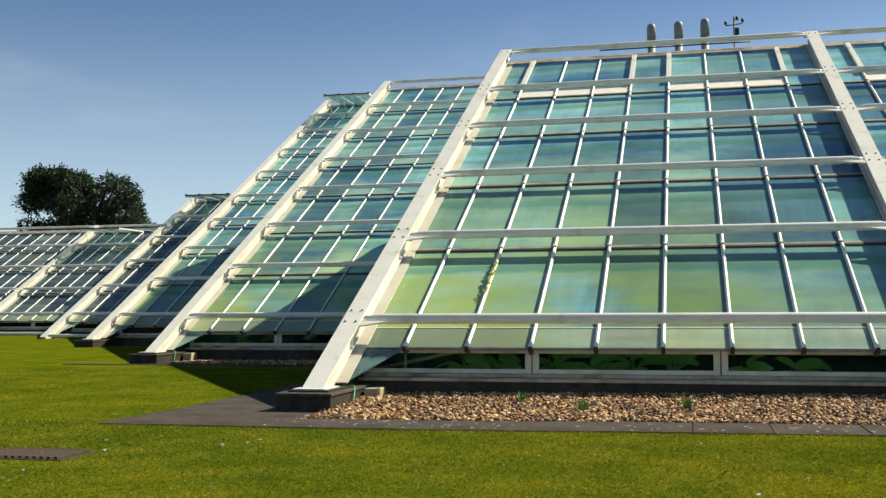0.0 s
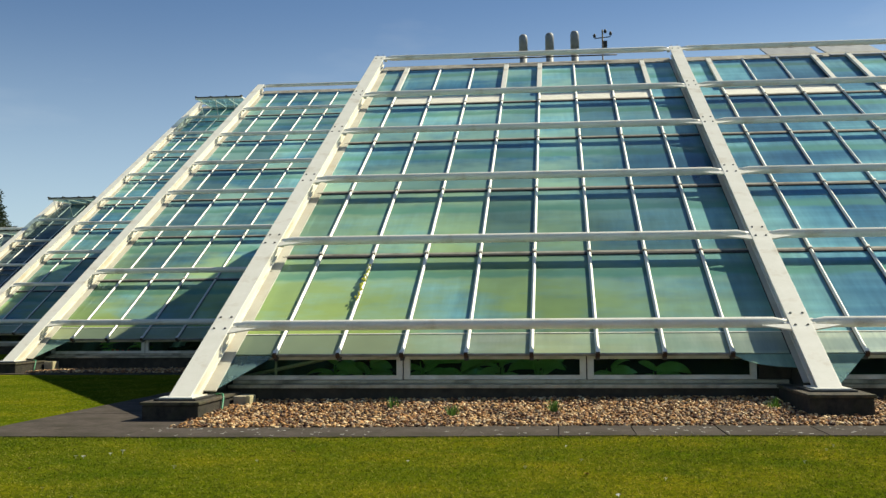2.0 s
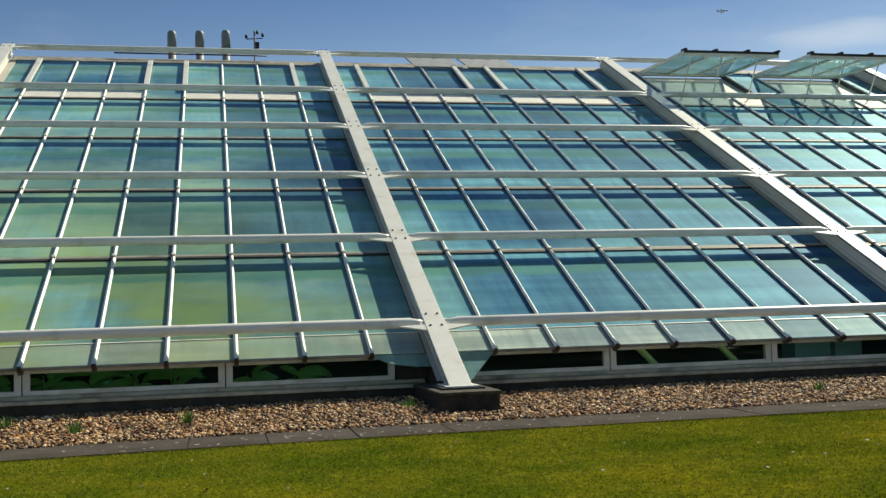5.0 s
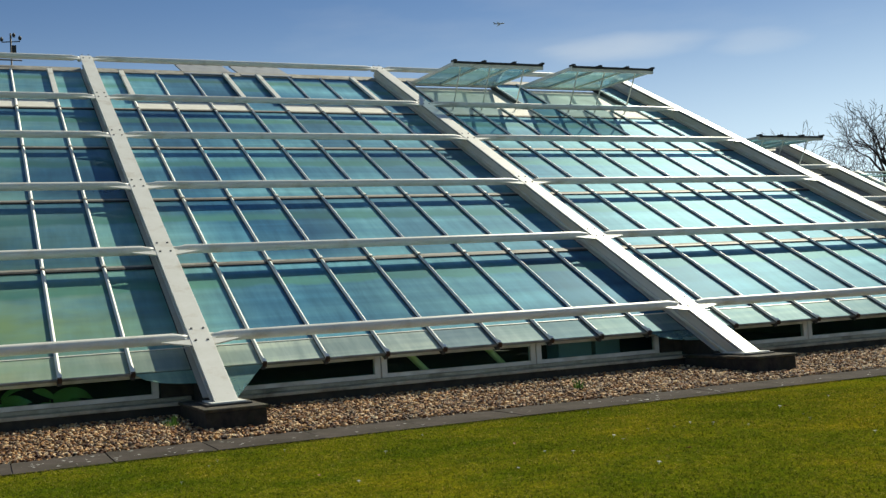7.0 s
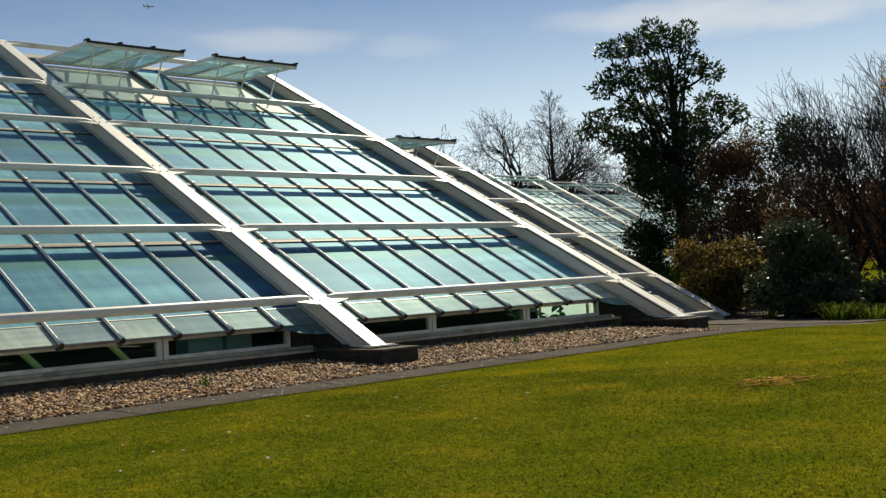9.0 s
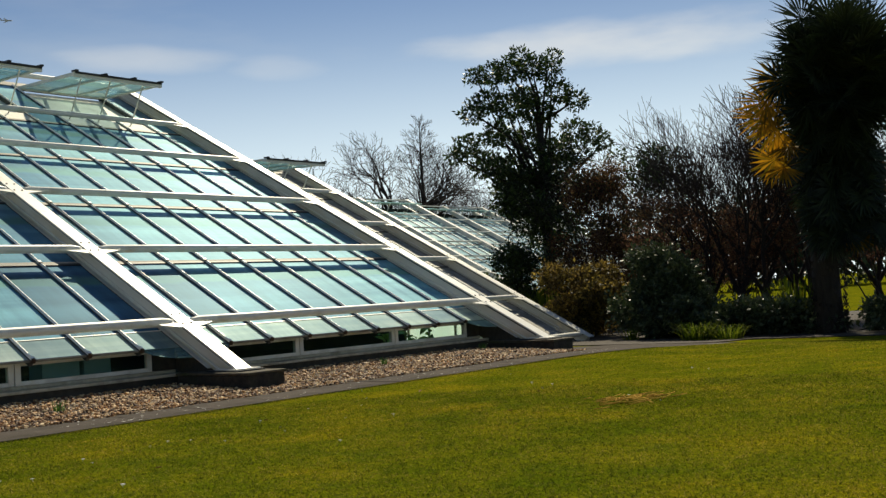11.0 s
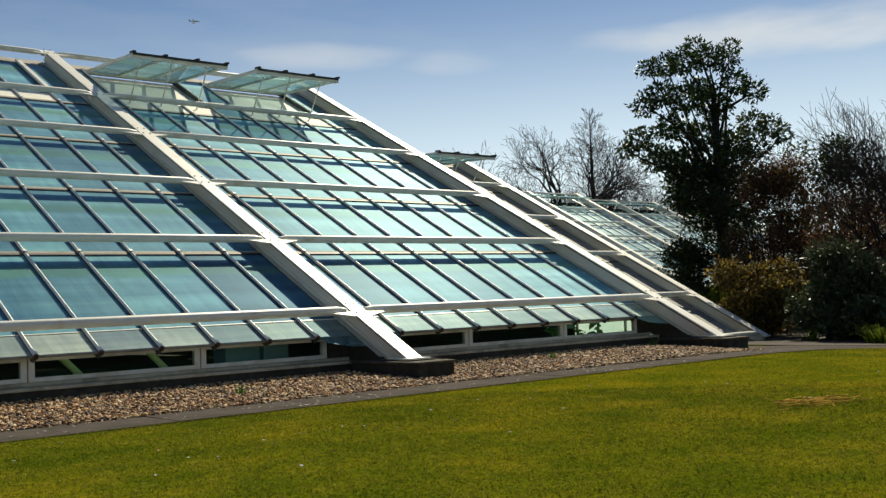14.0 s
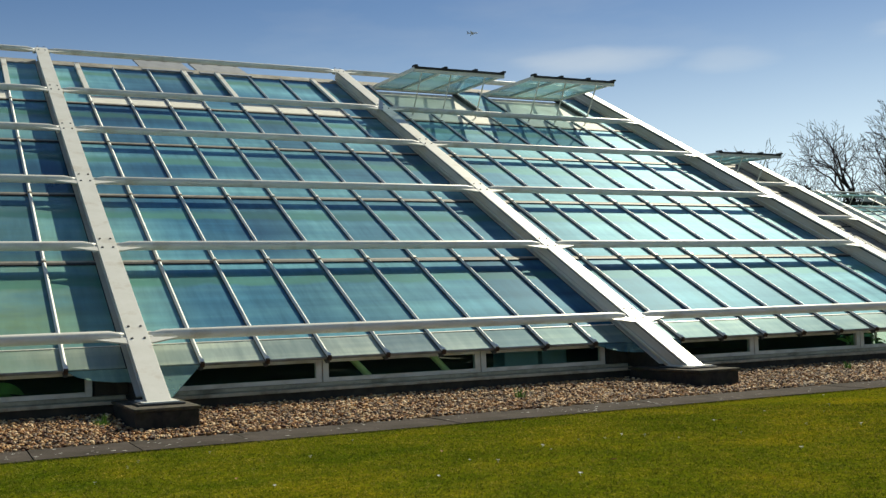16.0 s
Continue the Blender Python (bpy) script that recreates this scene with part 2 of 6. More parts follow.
def gravel_material():
    """Mixed flint gravel: each stone of its own colour, mottled."""
    m, n, l, out = mat("mixed_flint_gravel")
    b = n.new("ShaderNodeBsdfPrincipled")
    isl = n.new("ShaderNodeNewGeometry")
    co = n.new("ShaderNodeTexCoord").outputs["Object"]
    c = ramp(n, l, isl.outputs["Random Per Island"], [(0, (0.035, 0.013, 0.006)), (0.22, (0.12, 0.045, 0.014)), (0.42, (0.36, 0.165, 0.048)), (0.62, (0.60, 0.35, 0.13)),
                                                      (0.84, (0.86, 0.68, 0.42)), (0.93, (0.30, 0.21, 0.14)), (1, (0.11, 0.075, 0.05))])
    c = mixc(n, l, 1.0, c, ramp(n, l, noise_tex(n, l, co, 40.0), [(0.3, (0.72, 0.68, 0.62)), (0.7, (1.2, 1.18, 1.12))]), "MULTIPLY")
    c = mixc(n, l, 1.0, c, ramp(n, l, noise_tex(n, l, co, 0.9), [(0.35, (0.75, 0.72, 0.7)), (0.65, (1.15, 1.15, 1.15))]), "MULTIPLY")
    l.new(c, b.inputs["Base Color"])
    b.inputs["Roughness"].default_value = 0.7
    l.new(b.outputs[0], out.inputs["Surface"])
    return m


STONE = gravel_material()


def tufts(n, l, co):
    """Greener and yellower tufts, a hand to a pace across."""
    wide = ramp(n, l, noise_tex(n, l, co, 1.3, 6, 0.72), [(0.36, (0.76, 0.88, 1.0)), (0.5, (0.95, 0.97, 1.0)), (0.63, (1.16, 1.10, 1.3))])
    small = ramp(n, l, noise_tex(n, l, co, 16.0, 5, 0.8), [(0.36, (0.60, 0.68, 0.8)), (0.5, (0.95, 0.97, 1.0)), (0.64, (1.42, 1.30, 1.6))])
    # yellower from x = 2 to x = 20
    sep = n.new("ShaderNodeSeparateXYZ")
    l.new(co, sep.inputs[0])
    dry = n.new("ShaderNodeMapRange")
    dry.inputs["From Min"].default_value, dry.inputs["From Max"].default_value = 2.0, 20.0
    l.new(sep.outputs["X"], dry.inputs["Value"])
    hue = ramp(n, l, dry.outputs[0], [(0, (0.95, 1.0, 1.0)), (1, (1.16, 1.04, 1.0))])
    small = mixc(n, l, 1.0, small, hue, "MULTIPLY")
    return mixc(n, l, 1.0, wide, small, "MULTIPLY")


def leafy(name, dark, mid, light, rough=0.45, through_light=0.25, spec=0.35):
    """Foliage: colour by leaf, with some light passing through the blades."""
    m, n, l, out = mat(name)
    isl = n.new("ShaderNodeNewGeometry")
    c = ramp(n, l, isl.outputs["Random Per Island"], [(0, dark), (0.55, mid), (1, light)])
    co = n.new("ShaderNodeTexCoord").outputs["Object"]
    patch = ramp(n, l, noise_tex(n, l, co, 0.55, 5), [(0.36, (0.70, 0.77, 0.73)), (0.52, (1, 1, 1)), (0.66, (1.26, 1.13, 1.0))])
    c = mixc(n, l, 1.0, c, patch, "MULTIPLY")
    if name == "lawn_blades":
        c = mixc(n, l, 1.0, c, tufts(n, l, co), "MULTIPLY")
    b = n.new("ShaderNodeBsdfPrincipled")
    b.inputs["Roughness"].default_value = rough
    b.inputs["Specular IOR Level"].default_value = spec
    l.new(c, b.inputs["Base Color"])
    tr = n.new("ShaderNodeBsdfTranslucent")
    l.new(c, tr.inputs["Color"])
    mx = n.new("ShaderNodeMixShader")
    mx.inputs[0].default_value = through_light
    l.new(b.outputs[0], mx.inputs[1])
    l.new(tr.outputs[0], mx.inputs[2])
    l.new(mx.outputs[0], out.inputs["Surface"])
    return m


LEAF_DARK = leafy("evergreen_leaves", (0.009, 0.020, 0.006), (0.021, 0.043, 0.010), (0.072, 0.115, 0.025))
LEAF_FAR = leafy("dark_holm_leaves", (0.012, 0.022, 0.012), (0.025, 0.045, 0.018), (0.055, 0.085, 0.032))
LEAF_SHRUB = leafy("glossy_shrub_leaves", (0.020, 0.034, 0.015), (0.046, 0.068, 0.027), (0.11, 0.135, 0.065), 0.50, 0.2, 0.32)
LEAF_RUST = leafy("reddish_shrub_leaves", (0.055, 0.026, 0.020), (0.11, 0.062, 0.038), (0.21, 0.145, 0.060), 0.9, 0.45, 0.05)
LEAF_ORANGE = leafy("orange_tipped_leaves", (0.04, 0.030, 0.010), (0.125, 0.085, 0.022), (0.40, 0.28, 0.06), 0.6, 0.4)
LEAF_BROWN = leafy("dry_brown_leaves", (0.055, 0.030, 0.024), (0.115, 0.062, 0.045), (0.20, 0.115, 0.070), 0.9, 0.45, 0.05)
LEAF_GREEN = leafy("fresh_strap_leaves", (0.035, 0.065, 0.004), (0.09, 0.13, 0.008), (0.21, 0.24, 0.03), 0.8, 0.5, 0.08)
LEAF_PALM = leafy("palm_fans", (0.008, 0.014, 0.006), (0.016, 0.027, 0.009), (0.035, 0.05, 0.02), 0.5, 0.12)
LEAF_GOLD = leafy("yellowed_palm_fans", (0.10, 0.085, 0.006), (0.31, 0.155, 0.008), (0.42, 0.21, 0.012), 0.7, 0.5)
LEAF_WEED = leafy("weed_leaves", (0.05, 0.12, 0.02), (0.09, 0.19, 0.03), (0.16, 0.27, 0.06), 0.6)
LEAF_IN = leafy("indoor_plants", (0.14, 0.30, 0.07), (0.30, 0.52, 0.15), (0.52, 0.70, 0.30), 0.35, 0.4)
GRASS = leafy("lawn_blades", (0.075, 0.098, 0.007), (0.140, 0.152, 0.013), (0.32, 0.290, 0.050), 0.9, 0.35, 0.0)


def lawn_material():
    m, n, l, out = mat("lawn_turf")
    b = n.new("ShaderNodeBsdfPrincipled")
    co = n.new("ShaderNodeTexCoord").outputs["Object"]
    fine = ramp(n, l, noise_tex(n, l, co, 26, 6, 0.75), [(0.3, (0.064, 0.085, 0.004)), (0.55, (0.120, 0.132, 0.006)), (0.75, (0.205, 0.190, 0.010))])
    big = ramp(n, l, noise_tex(n, l, co, 0.55, 5), [(0.38, (0.72, 0.85, 0.75)), (0.52, (1, 1, 1)), (0.66, (1.26, 1.12, 1.0))])
    c = mixc(n, l, 1.0, fine, big, "MULTIPLY")
    c = mixc(n, l, 1.0, c, tufts(n, l, co), "MULTIPLY")
    l.new(c, b.inputs["Base Color"])
    b.inputs["Roughness"].default_value = 0.9
    b.inputs["Specular IOR Level"].default_value = 0.0
    l.new(bump(n, l, noise_tex(n, l, co, 55, 5, 0.7), 0.6, 0.02), b.inputs["Normal"])
    l.new(b.outputs[0], out.inputs["Surface"])
    return m


LAWN = lawn_material()


def glass_material(name, tint, deep, pale, green_tone, film, glow=0.35, gloss_rough=0.02, gloss=1.0):
    """Old greenhouse glass: tinted, part covered with a streaky film that lets light through, mirror-like at a low angle."""
    m, n, l, out = mat(name)
    co = n.new("ShaderNodeTexCoord").outputs["Object"]
    geo = n.new("ShaderNodeNewGeometry")
    place = geo.outputs["Position"]
    info = n.new("ShaderNodeObjectInfo")
    shift = n.new("ShaderNodeVectorMath")
    shift.operation = "ADD"
    sc = n.new("ShaderNodeVectorMath")
    sc.operation = "SCALE"
    sc.inputs[0].default_value = (31.0, 17.0, 9.0)
    l.new(info.outputs["Random"], sc.inputs["Scale"])
    l.new(co, shift.inputs[0])
    l.new(sc.outputs[0], shift.inputs[1])
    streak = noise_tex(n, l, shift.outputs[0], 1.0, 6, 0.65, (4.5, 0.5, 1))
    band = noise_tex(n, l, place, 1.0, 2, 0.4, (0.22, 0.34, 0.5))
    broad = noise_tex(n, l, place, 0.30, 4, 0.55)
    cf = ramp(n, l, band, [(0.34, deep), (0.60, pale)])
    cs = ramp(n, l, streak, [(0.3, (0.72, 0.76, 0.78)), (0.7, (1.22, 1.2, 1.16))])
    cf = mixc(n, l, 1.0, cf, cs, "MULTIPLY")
    # cloud reflections painted into the film as pale and dark bands
    cloud_bands = ramp(n, l, noise_tex(n, l, place, 1.0, 3, 0.5, (0.10, 1.5, 2.8)), [(0.36, (0.68, 0.74, 0.82)), (0.47, (0.96, 0.98, 1.0)), (0.53, (1.06, 1.05, 1.02)), (0.64, (1.34, 1.28, 1.22))])
    cf = mixc(n, l, 1.0, cf, cloud_bands, "MULTIPLY")
    if green_tone:
        # green patches, strongest low down and towards small x
        sep = n.new("ShaderNodeSeparateXYZ")
        l.new(place, sep.inputs[0])
        fx = n.new("ShaderNodeMapRange")
        fx.inputs["From Min"].default_value, fx.inputs["From Max"].default_value = 11.5, 6.0
        l.new(sep.outputs["X"], fx.inputs["Value"])
        fz = n.new("ShaderNodeMapRange")
        fz.inputs["From Min"].default_value, fz.inputs["From Max"].default_value = 6.0, 1.2
        l.new(sep.outputs["Z"], fz.inputs["Value"])
        mul = n.new("ShaderNodeMath")
        mul.operation = "MULTIPLY"
        l.new(fx.outputs[0], mul.inputs[0])
        l.new(fz.outputs[0], mul.inputs[1])
        pale_film = ramp(n, l, noise_tex(n, l, place, 1.0, 4, 0.6, (0.30, 0.5, 0.7)), [(0.40, (0, 0, 0)), (0.58, (0.85, 0.85, 0.85))])
        by_end = n.new("ShaderNodeMath")
        by_end.operation = "MULTIPLY"
        l.new(fx.outputs[0], by_end.inputs[0])
        l.new(pale_film, by_end.inputs[1])
        cf = mixc(n, l, by_end.outputs[0], cf, (0.40, 0.66, 0.54))
        pa = ramp(n, l, noise_tex(n, l, place, 1.0, 5, 0.6, (0.35, 0.6, 0.8)), [(0.30, (0, 0, 0)), (0.56, (1, 1, 1))])
        mul2 = n.new("ShaderNodeMath")
        mul2.operation = "MULTIPLY"
        l.new(mul.outputs[0], mul2.inputs[0])
        l.new(pa, mul2.inputs[1])
        cf = mixc(n, l, mul2.outputs[0], cf, green_tone)
    if green_tone:
        # green band across each pane, a little below its top
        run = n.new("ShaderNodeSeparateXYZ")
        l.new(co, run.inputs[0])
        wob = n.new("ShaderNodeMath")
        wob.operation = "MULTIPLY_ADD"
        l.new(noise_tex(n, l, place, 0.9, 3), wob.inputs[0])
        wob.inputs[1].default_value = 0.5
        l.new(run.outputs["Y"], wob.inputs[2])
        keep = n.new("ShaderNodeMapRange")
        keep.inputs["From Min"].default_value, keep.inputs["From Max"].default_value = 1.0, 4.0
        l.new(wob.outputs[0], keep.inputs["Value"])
        green_band = ramp(n, l, keep.outputs[0], [(0.48, (0, 0, 0)), (0.53, (0.75, 0.75, 0.75)), (0.60, (0.7, 0.7, 0.7)), (0.70, (0, 0, 0))])
        cf = mixc(n, l, green_band, cf, (0.13, 0.36, 0.25))
    pv = ramp(n, l, info.outputs["Random"], [(0, (0.38, 0.44, 0.56)), (0.25, (0.70, 0.76, 0.84)), (0.6, (1.05, 1.03, 1.0)), (1, (1.35, 1.30, 1.24))])
    cf = mixc(n, l, 1.0, cf, pv, "MULTIPLY")
    fa = n.new("ShaderNodeMapRange")
    fa.inputs["From Min"].default_value, fa.inputs["From Max"].default_value = 0.3, 0.7
    fa.inputs["To Min"].default_value, fa.inputs["To Max"].default_value = film * 0.7, min(film * 1.3, 0.95)
    l.new(broad, fa.inputs["Value"])
    tr = n.new("ShaderNodeBsdfTransparent")
    tr.inputs["Color"].default_value = (*tint, 1)
    df = n.new("ShaderNodeBsdfDiffuse")
    l.new(cf, df.inputs["Color"])
    tl = n.new("ShaderNodeBsdfTranslucent")
    l.new(cf, tl.inputs["Color"])
    cover = n.new("ShaderNodeMixShader")
    cover.inputs[0].default_value = glow
    l.new(df.outputs[0], cover.inputs[1])
    l.new(tl.outputs[0], cover.inputs[2])
    body = n.new("ShaderNodeMixShader")
    l.new(fa.outputs[0], body.inputs[0])
    l.new(tr.outputs[0], body.inputs[1])
    l.new(cover.outputs[0], body.inputs[2])
    gl = n.new("ShaderNodeBsdfGlossy")
    gl.inputs["Roughness"].default_value = gloss_rough
    gl.inputs["Color"].default_value = (0.58 * gloss, 0.74 * gloss, 0.78 * gloss, 1)
    wav = bump(n, l, noise_tex(n, l, shift.outputs[0], 1.4, 2), 0.035, 0.02)
    l.new(wav, gl.inputs["Normal"])
    dusty = n.new("ShaderNodeBsdfGlossy")
    dusty.inputs["Roughness"].default_value = 0.52
    dusty.inputs["Color"].default_value = (0.66 * gloss, 0.92 * gloss, 1.0 * gloss, 1)
    sheen = n.new("ShaderNodeMixShader")
    sheen.inputs[0].default_value = 0.27
    l.new(gl.outputs[0], sheen.inputs[1])
    l.new(dusty.outputs[0], sheen.inputs[2])
    lw = n.new("ShaderNodeLayerWeight")
    lw.inputs["Blend"].default_value = 0.5
    steep = n.new("ShaderNodeMath")
    steep.operation = "POWER"
    steep.inputs[1].default_value = 5.0
    l.new(lw.outputs["Facing"], steep.inputs[0])
    fr = n.new("ShaderNodeMath")
    fr.operation = "MULTIPLY_ADD"
    fr.inputs[1].default_value, fr.inputs[2].default_value = 0.94, 0.05
    l.new(steep.outputs[0], fr.inputs[0])
    mx = n.new("ShaderNodeMixShader")
    l.new(fr.outputs[0], mx.inputs[0])
    l.new(body.outputs[0], mx.inputs[1])
    l.new(sheen.outputs[0], mx.inputs[2])
    l.new(mx.outputs[0], out.inputs["Surface"])
    return m


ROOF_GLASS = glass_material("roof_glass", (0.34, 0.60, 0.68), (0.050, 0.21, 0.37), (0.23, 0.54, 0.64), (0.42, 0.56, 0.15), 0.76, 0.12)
# eaves film: thick dirt, with sun glare also raised into its pale colour
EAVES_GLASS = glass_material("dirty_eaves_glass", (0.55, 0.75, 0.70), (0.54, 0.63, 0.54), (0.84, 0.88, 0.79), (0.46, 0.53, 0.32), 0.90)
CORNER_GLASS = glass_material("corner_glass", (0.80, 0.95, 0.92), (0.36, 0.56, 0.48), (0.56, 0.76, 0.66), None, 0.45)
VENT_GLASS = glass_material("vent_glass", (0.80, 0.92, 0.92), (0.34, 0.52, 0.56), (0.50, 0.66, 0.68), None, 0.34, 0.6)


# distant panes coloured paler to hold the sun's glare
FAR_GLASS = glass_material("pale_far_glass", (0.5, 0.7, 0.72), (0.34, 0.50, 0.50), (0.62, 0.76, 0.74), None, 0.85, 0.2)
GREY_GLASS = glass_material("grey_outlying_glass", (0.45, 0.55, 0.52), (0.10, 0.14, 0.15), (0.24, 0.30, 0.30), None, 0.55, 0.15)


def washed_glass():
    """Whitewashed glass that glows when the sun is behind it."""
    m, n, l, out = mat("whitewashed_glass")
    co = n.new("ShaderNodeTexCoord").outputs["Object"]
    c = ramp(n, l, noise_tex(n, l, co, 1.5, 5), [(0.3, (0.66, 0.86, 0.82)), (0.7, (0.88, 0.98, 0.95))])
    tl = n.new("ShaderNodeBsdfTranslucent")
    l.new(c, tl.inputs["Color"])
    df = n.new("ShaderNodeBsdfDiffuse")
    l.new(c, df.inputs["Color"])
    a = n.new("ShaderNodeMixShader")
    a.inputs[0].default_value = 0.75
    l.new(df.outputs[0], a.inputs[1])
    l.new(tl.outputs[0], a.inputs[2])
    l.new(a.outputs[0], out.inputs["Surface"])
    return m


END_GLASS = washed_glass()
CLEAR_GLASS = glass_material("window_glass", (0.86, 0.95, 0.92), (0.05, 0.07, 0.06), (0.12, 0.15, 0.12), None, 0.01, 0.35, 0.02, 0.16)


# ---- mesh helpers ----
def box_into(bm, x0, x1, y0, y1, z0, z1, bev=0.0):
    vs = [bm.verts.new((x, y, z)) for z in (z0, z1) for y in (y0, y1) for x in (x0, x1)]
    fs = [(0, 2, 3, 1), (4, 5, 7, 6), (0, 1, 5, 4), (2, 6, 7, 3), (0, 4, 6, 2), (1, 3, 7, 5)]
    faces = [bm.faces.new([vs[i] for i in f]) for f in fs]
    if bev:
        edges = list({e for f in faces for e in f.edges})
        bmesh.ops.bevel(bm, geom=edges, offset=bev, segments=2, affect="EDGES", profile=0.6)
    return bm


def box(x0, x1, y0, y1, z0, z1, bev=0.0):
    return box_into(bmesh.new(), x0, x1, y0, y1, z0, z1, bev)


def tube_into(bm, points, radii, seg=10, caps=True):
    """A tube along points."""
    rings = []
    for i, p in enumerate(points):
        p = Vector(p)
        a = Vector(points[max(i - 1, 0)])
        b = Vector(points[min(i + 1, len(points) - 1)])
        d = (b - a).normalized()
        u = d.cross(Vector((0, 0, 1)) if abs(d.z) < 0.9 else Vector((1, 0, 0))).normalized()
        w = d.cross(u)
        r = radii[i] if isinstance(radii, (list, tuple)) else radii
        rings.append([bm.verts.new(p + (u * math.cos(k * math.tau / seg) + w * math.sin(k * math.tau / seg)) * r) for k in range(seg)])
    for a, b in zip(rings, rings[1:]):
        for k in range(seg):
            f = bm.faces.new((a[k], a[(k + 1) % seg], b[(k + 1) % seg], b[k]))
            f.smooth = True
    if caps:
        bm.faces.new(rings[0][::-1])
        bm.faces.new(rings[-1])
    return bm


def tube(points, radii, seg=10):
    return tube_into(bmesh.new(), points, radii, seg)


def prism(outline, n0, n1):
    """An outline in the x-y plane, thickened from n0 to n1."""
    bm = bmesh.new()
    lo = [bm.verts.new((x, y, n0)) for x, y in outline]
    hi = [bm.verts.new((x, y, n1)) for x, y in outline]
    bm.faces.new(lo[::-1])
    bm.faces.new(hi)
    k = len(outline)
    for i in range(k):
        bm.faces.new((lo[i], lo[(i + 1) % k], hi[(i + 1) % k], hi[i]))
    return bm


def mesh_of(name, bm, material):
    bmesh.ops.recalc_face_normals(bm, faces=bm.faces[:])
    me = bpy.data.meshes.new(name)
    bm.to_mesh(me)
    bm.free()
    me.materials.append(material)
    return me


def part(name, bm, material, parent, label="", m=None):
    me = bm if isinstance(bm, bpy.types.Mesh) else mesh_of(name, bm, material)
    ob = new(name, me)
    ob.parent = parent
    if m is not None:
        ob.matrix_basis = m
    if label:
        ob["label"] = label
    return ob


def thing(name, label, category, group="", m=None, kind=""):
    ob = new(name)
    ob.empty_display_size = 0.2
    if m is not None:
        ob.matrix_basis = m
    return tagged(ob, label, category, group, kind)


def single(name, bm, material, label, category="", kind="", group="", m=None):
    ob = part(name, bm, material, None, "", m)
    return tagged(ob, label, category, group, kind)


def raw(name, verts, faces, material):
    me = bpy.data.meshes.new(name)
    me.from_pydata(verts, [], faces)
    me.materials.append(material)
    return me


# ---- the slope ----
TH = radians(27.87)
CO, SI = math.cos(TH), math.sin(TH)
FOOT = 0.276
BAY = 10.0
LEVELS = [2.44, 6.16, 9.85, 13.63, 17.19, 21.17, 25.3, 29.2, 32.8, 36.2]
GLASS = -0.42
BARS = [1.02 + 1.12 * k for k in range(8)]


def slope(x, back, s=0.0, n=0.0):
    """Local axes: x along the eaves, y up the slope, z out of it."""
    r = Matrix(((1, 0, 0), (0, CO, -SI), (0, SI, CO))).to_4x4()
    return Matrix.Translation((x, back, FOOT)) @ r @ Matrix.Translation((0, s, n))


def ground_z(x, y):
    k = min(max(x / 9.0, 0.0), 1.0)
    rise = -0.08 + 0.06 * k * k * (3 - 2 * k)
    d = min(max((x - 27.0) / 13.0, 0.0), 1.0)
    return rise - 0.0074 * min(max(y, -16) + 0.3, 0.0) - 0.42 * d * d * (3 - 2 * d)


# ---- ground ----
def ground_sheet():
    def axis(lo, hi, near0, near1, step):
        a = list(np.arange(near0, near1 + 0.01, step))
        k, d = near1, step
        while k < hi:
            d *= 1.35
            k += d
            a.append(k)
        k, d = near0, step
        while k > lo:
            d *= 1.35
            k -= d
            a.insert(0, k)
        return a
    xs, ys = axis(-2500, 2500, -16, 46, 1.0), axis(-2500, 2500, -18, 22, 1.0)
    verts = [(x, y, ground_z(x, y)) for y in ys for x in xs]
    w = len(xs)
    faces = [(j * w + i, j * w + i + 1, (j + 1) * w + i + 1, (j + 1) * w + i) for j in range(len(ys) - 1) for i in range(w - 1)]
    me = raw("ground", verts, faces, LAWN)
    for p in me.polygons:
        p.use_smooth = True
    return tagged(new("ground", me), "mown green lawn with yellow-green patches and daisies", "lawn", kind="structure")


ground_sheet()


def gravel_lift(y):
    """The gravel is heaped towards the glass."""
    return 0.11 * min(max((y + 1.2) / 3.0, 0.0), 1.0)


def strip(name, x0, x1, y0, y1, lift, material, label, thick=0.08, kind="structure", category="paving"):
    """A slab of ground cover that follows the ground."""
    nx, ny = max(1, int((x1 - x0) / 1.0)), max(1, int((y1 - y0) / 1.0))
    verts, faces = [], []
    for top in (1, 0):
        for j in range(ny + 1):
            for i in range(nx + 1):
                x, y = x0 + (x1 - x0) * i / nx, y0 + (y1 - y0) * j / ny
                verts.append((x, y, ground_z(x, y) + lift + (gravel_lift(y) if name == "gravel_bed" and y < 5 else 0) - (0 if top else thick)))
    w, q = nx + 1, (nx + 1) * (ny + 1)
    for j in range(ny):
        for i in range(nx):
            a = j * w + i
            faces.append((a, a + 1, a + w + 1, a + w))
            faces.append((q + a, q + a + w, q + a + w + 1, q + a + 1))
    rim = [i for i in range(w)] + [j * w + nx for j in range(1, ny + 1)] + [ny * w + i for i in range(nx - 1, -1, -1)] + [j * w for j in range(ny - 1, 0, -1)]
    for a, b in zip(rim, rim[1:] + rim[:1]):
        faces.append((b, a, q + a, q + b))
    return tagged(new(name, raw(name, verts, faces, material)), label, category, kind=kind)


# ---- glasshouse ----
MESH = {}


def once(key, make, material):
    if key not in MESH:
        MESH[key] = mesh_of(key, make(), material)
    return MESH[key]


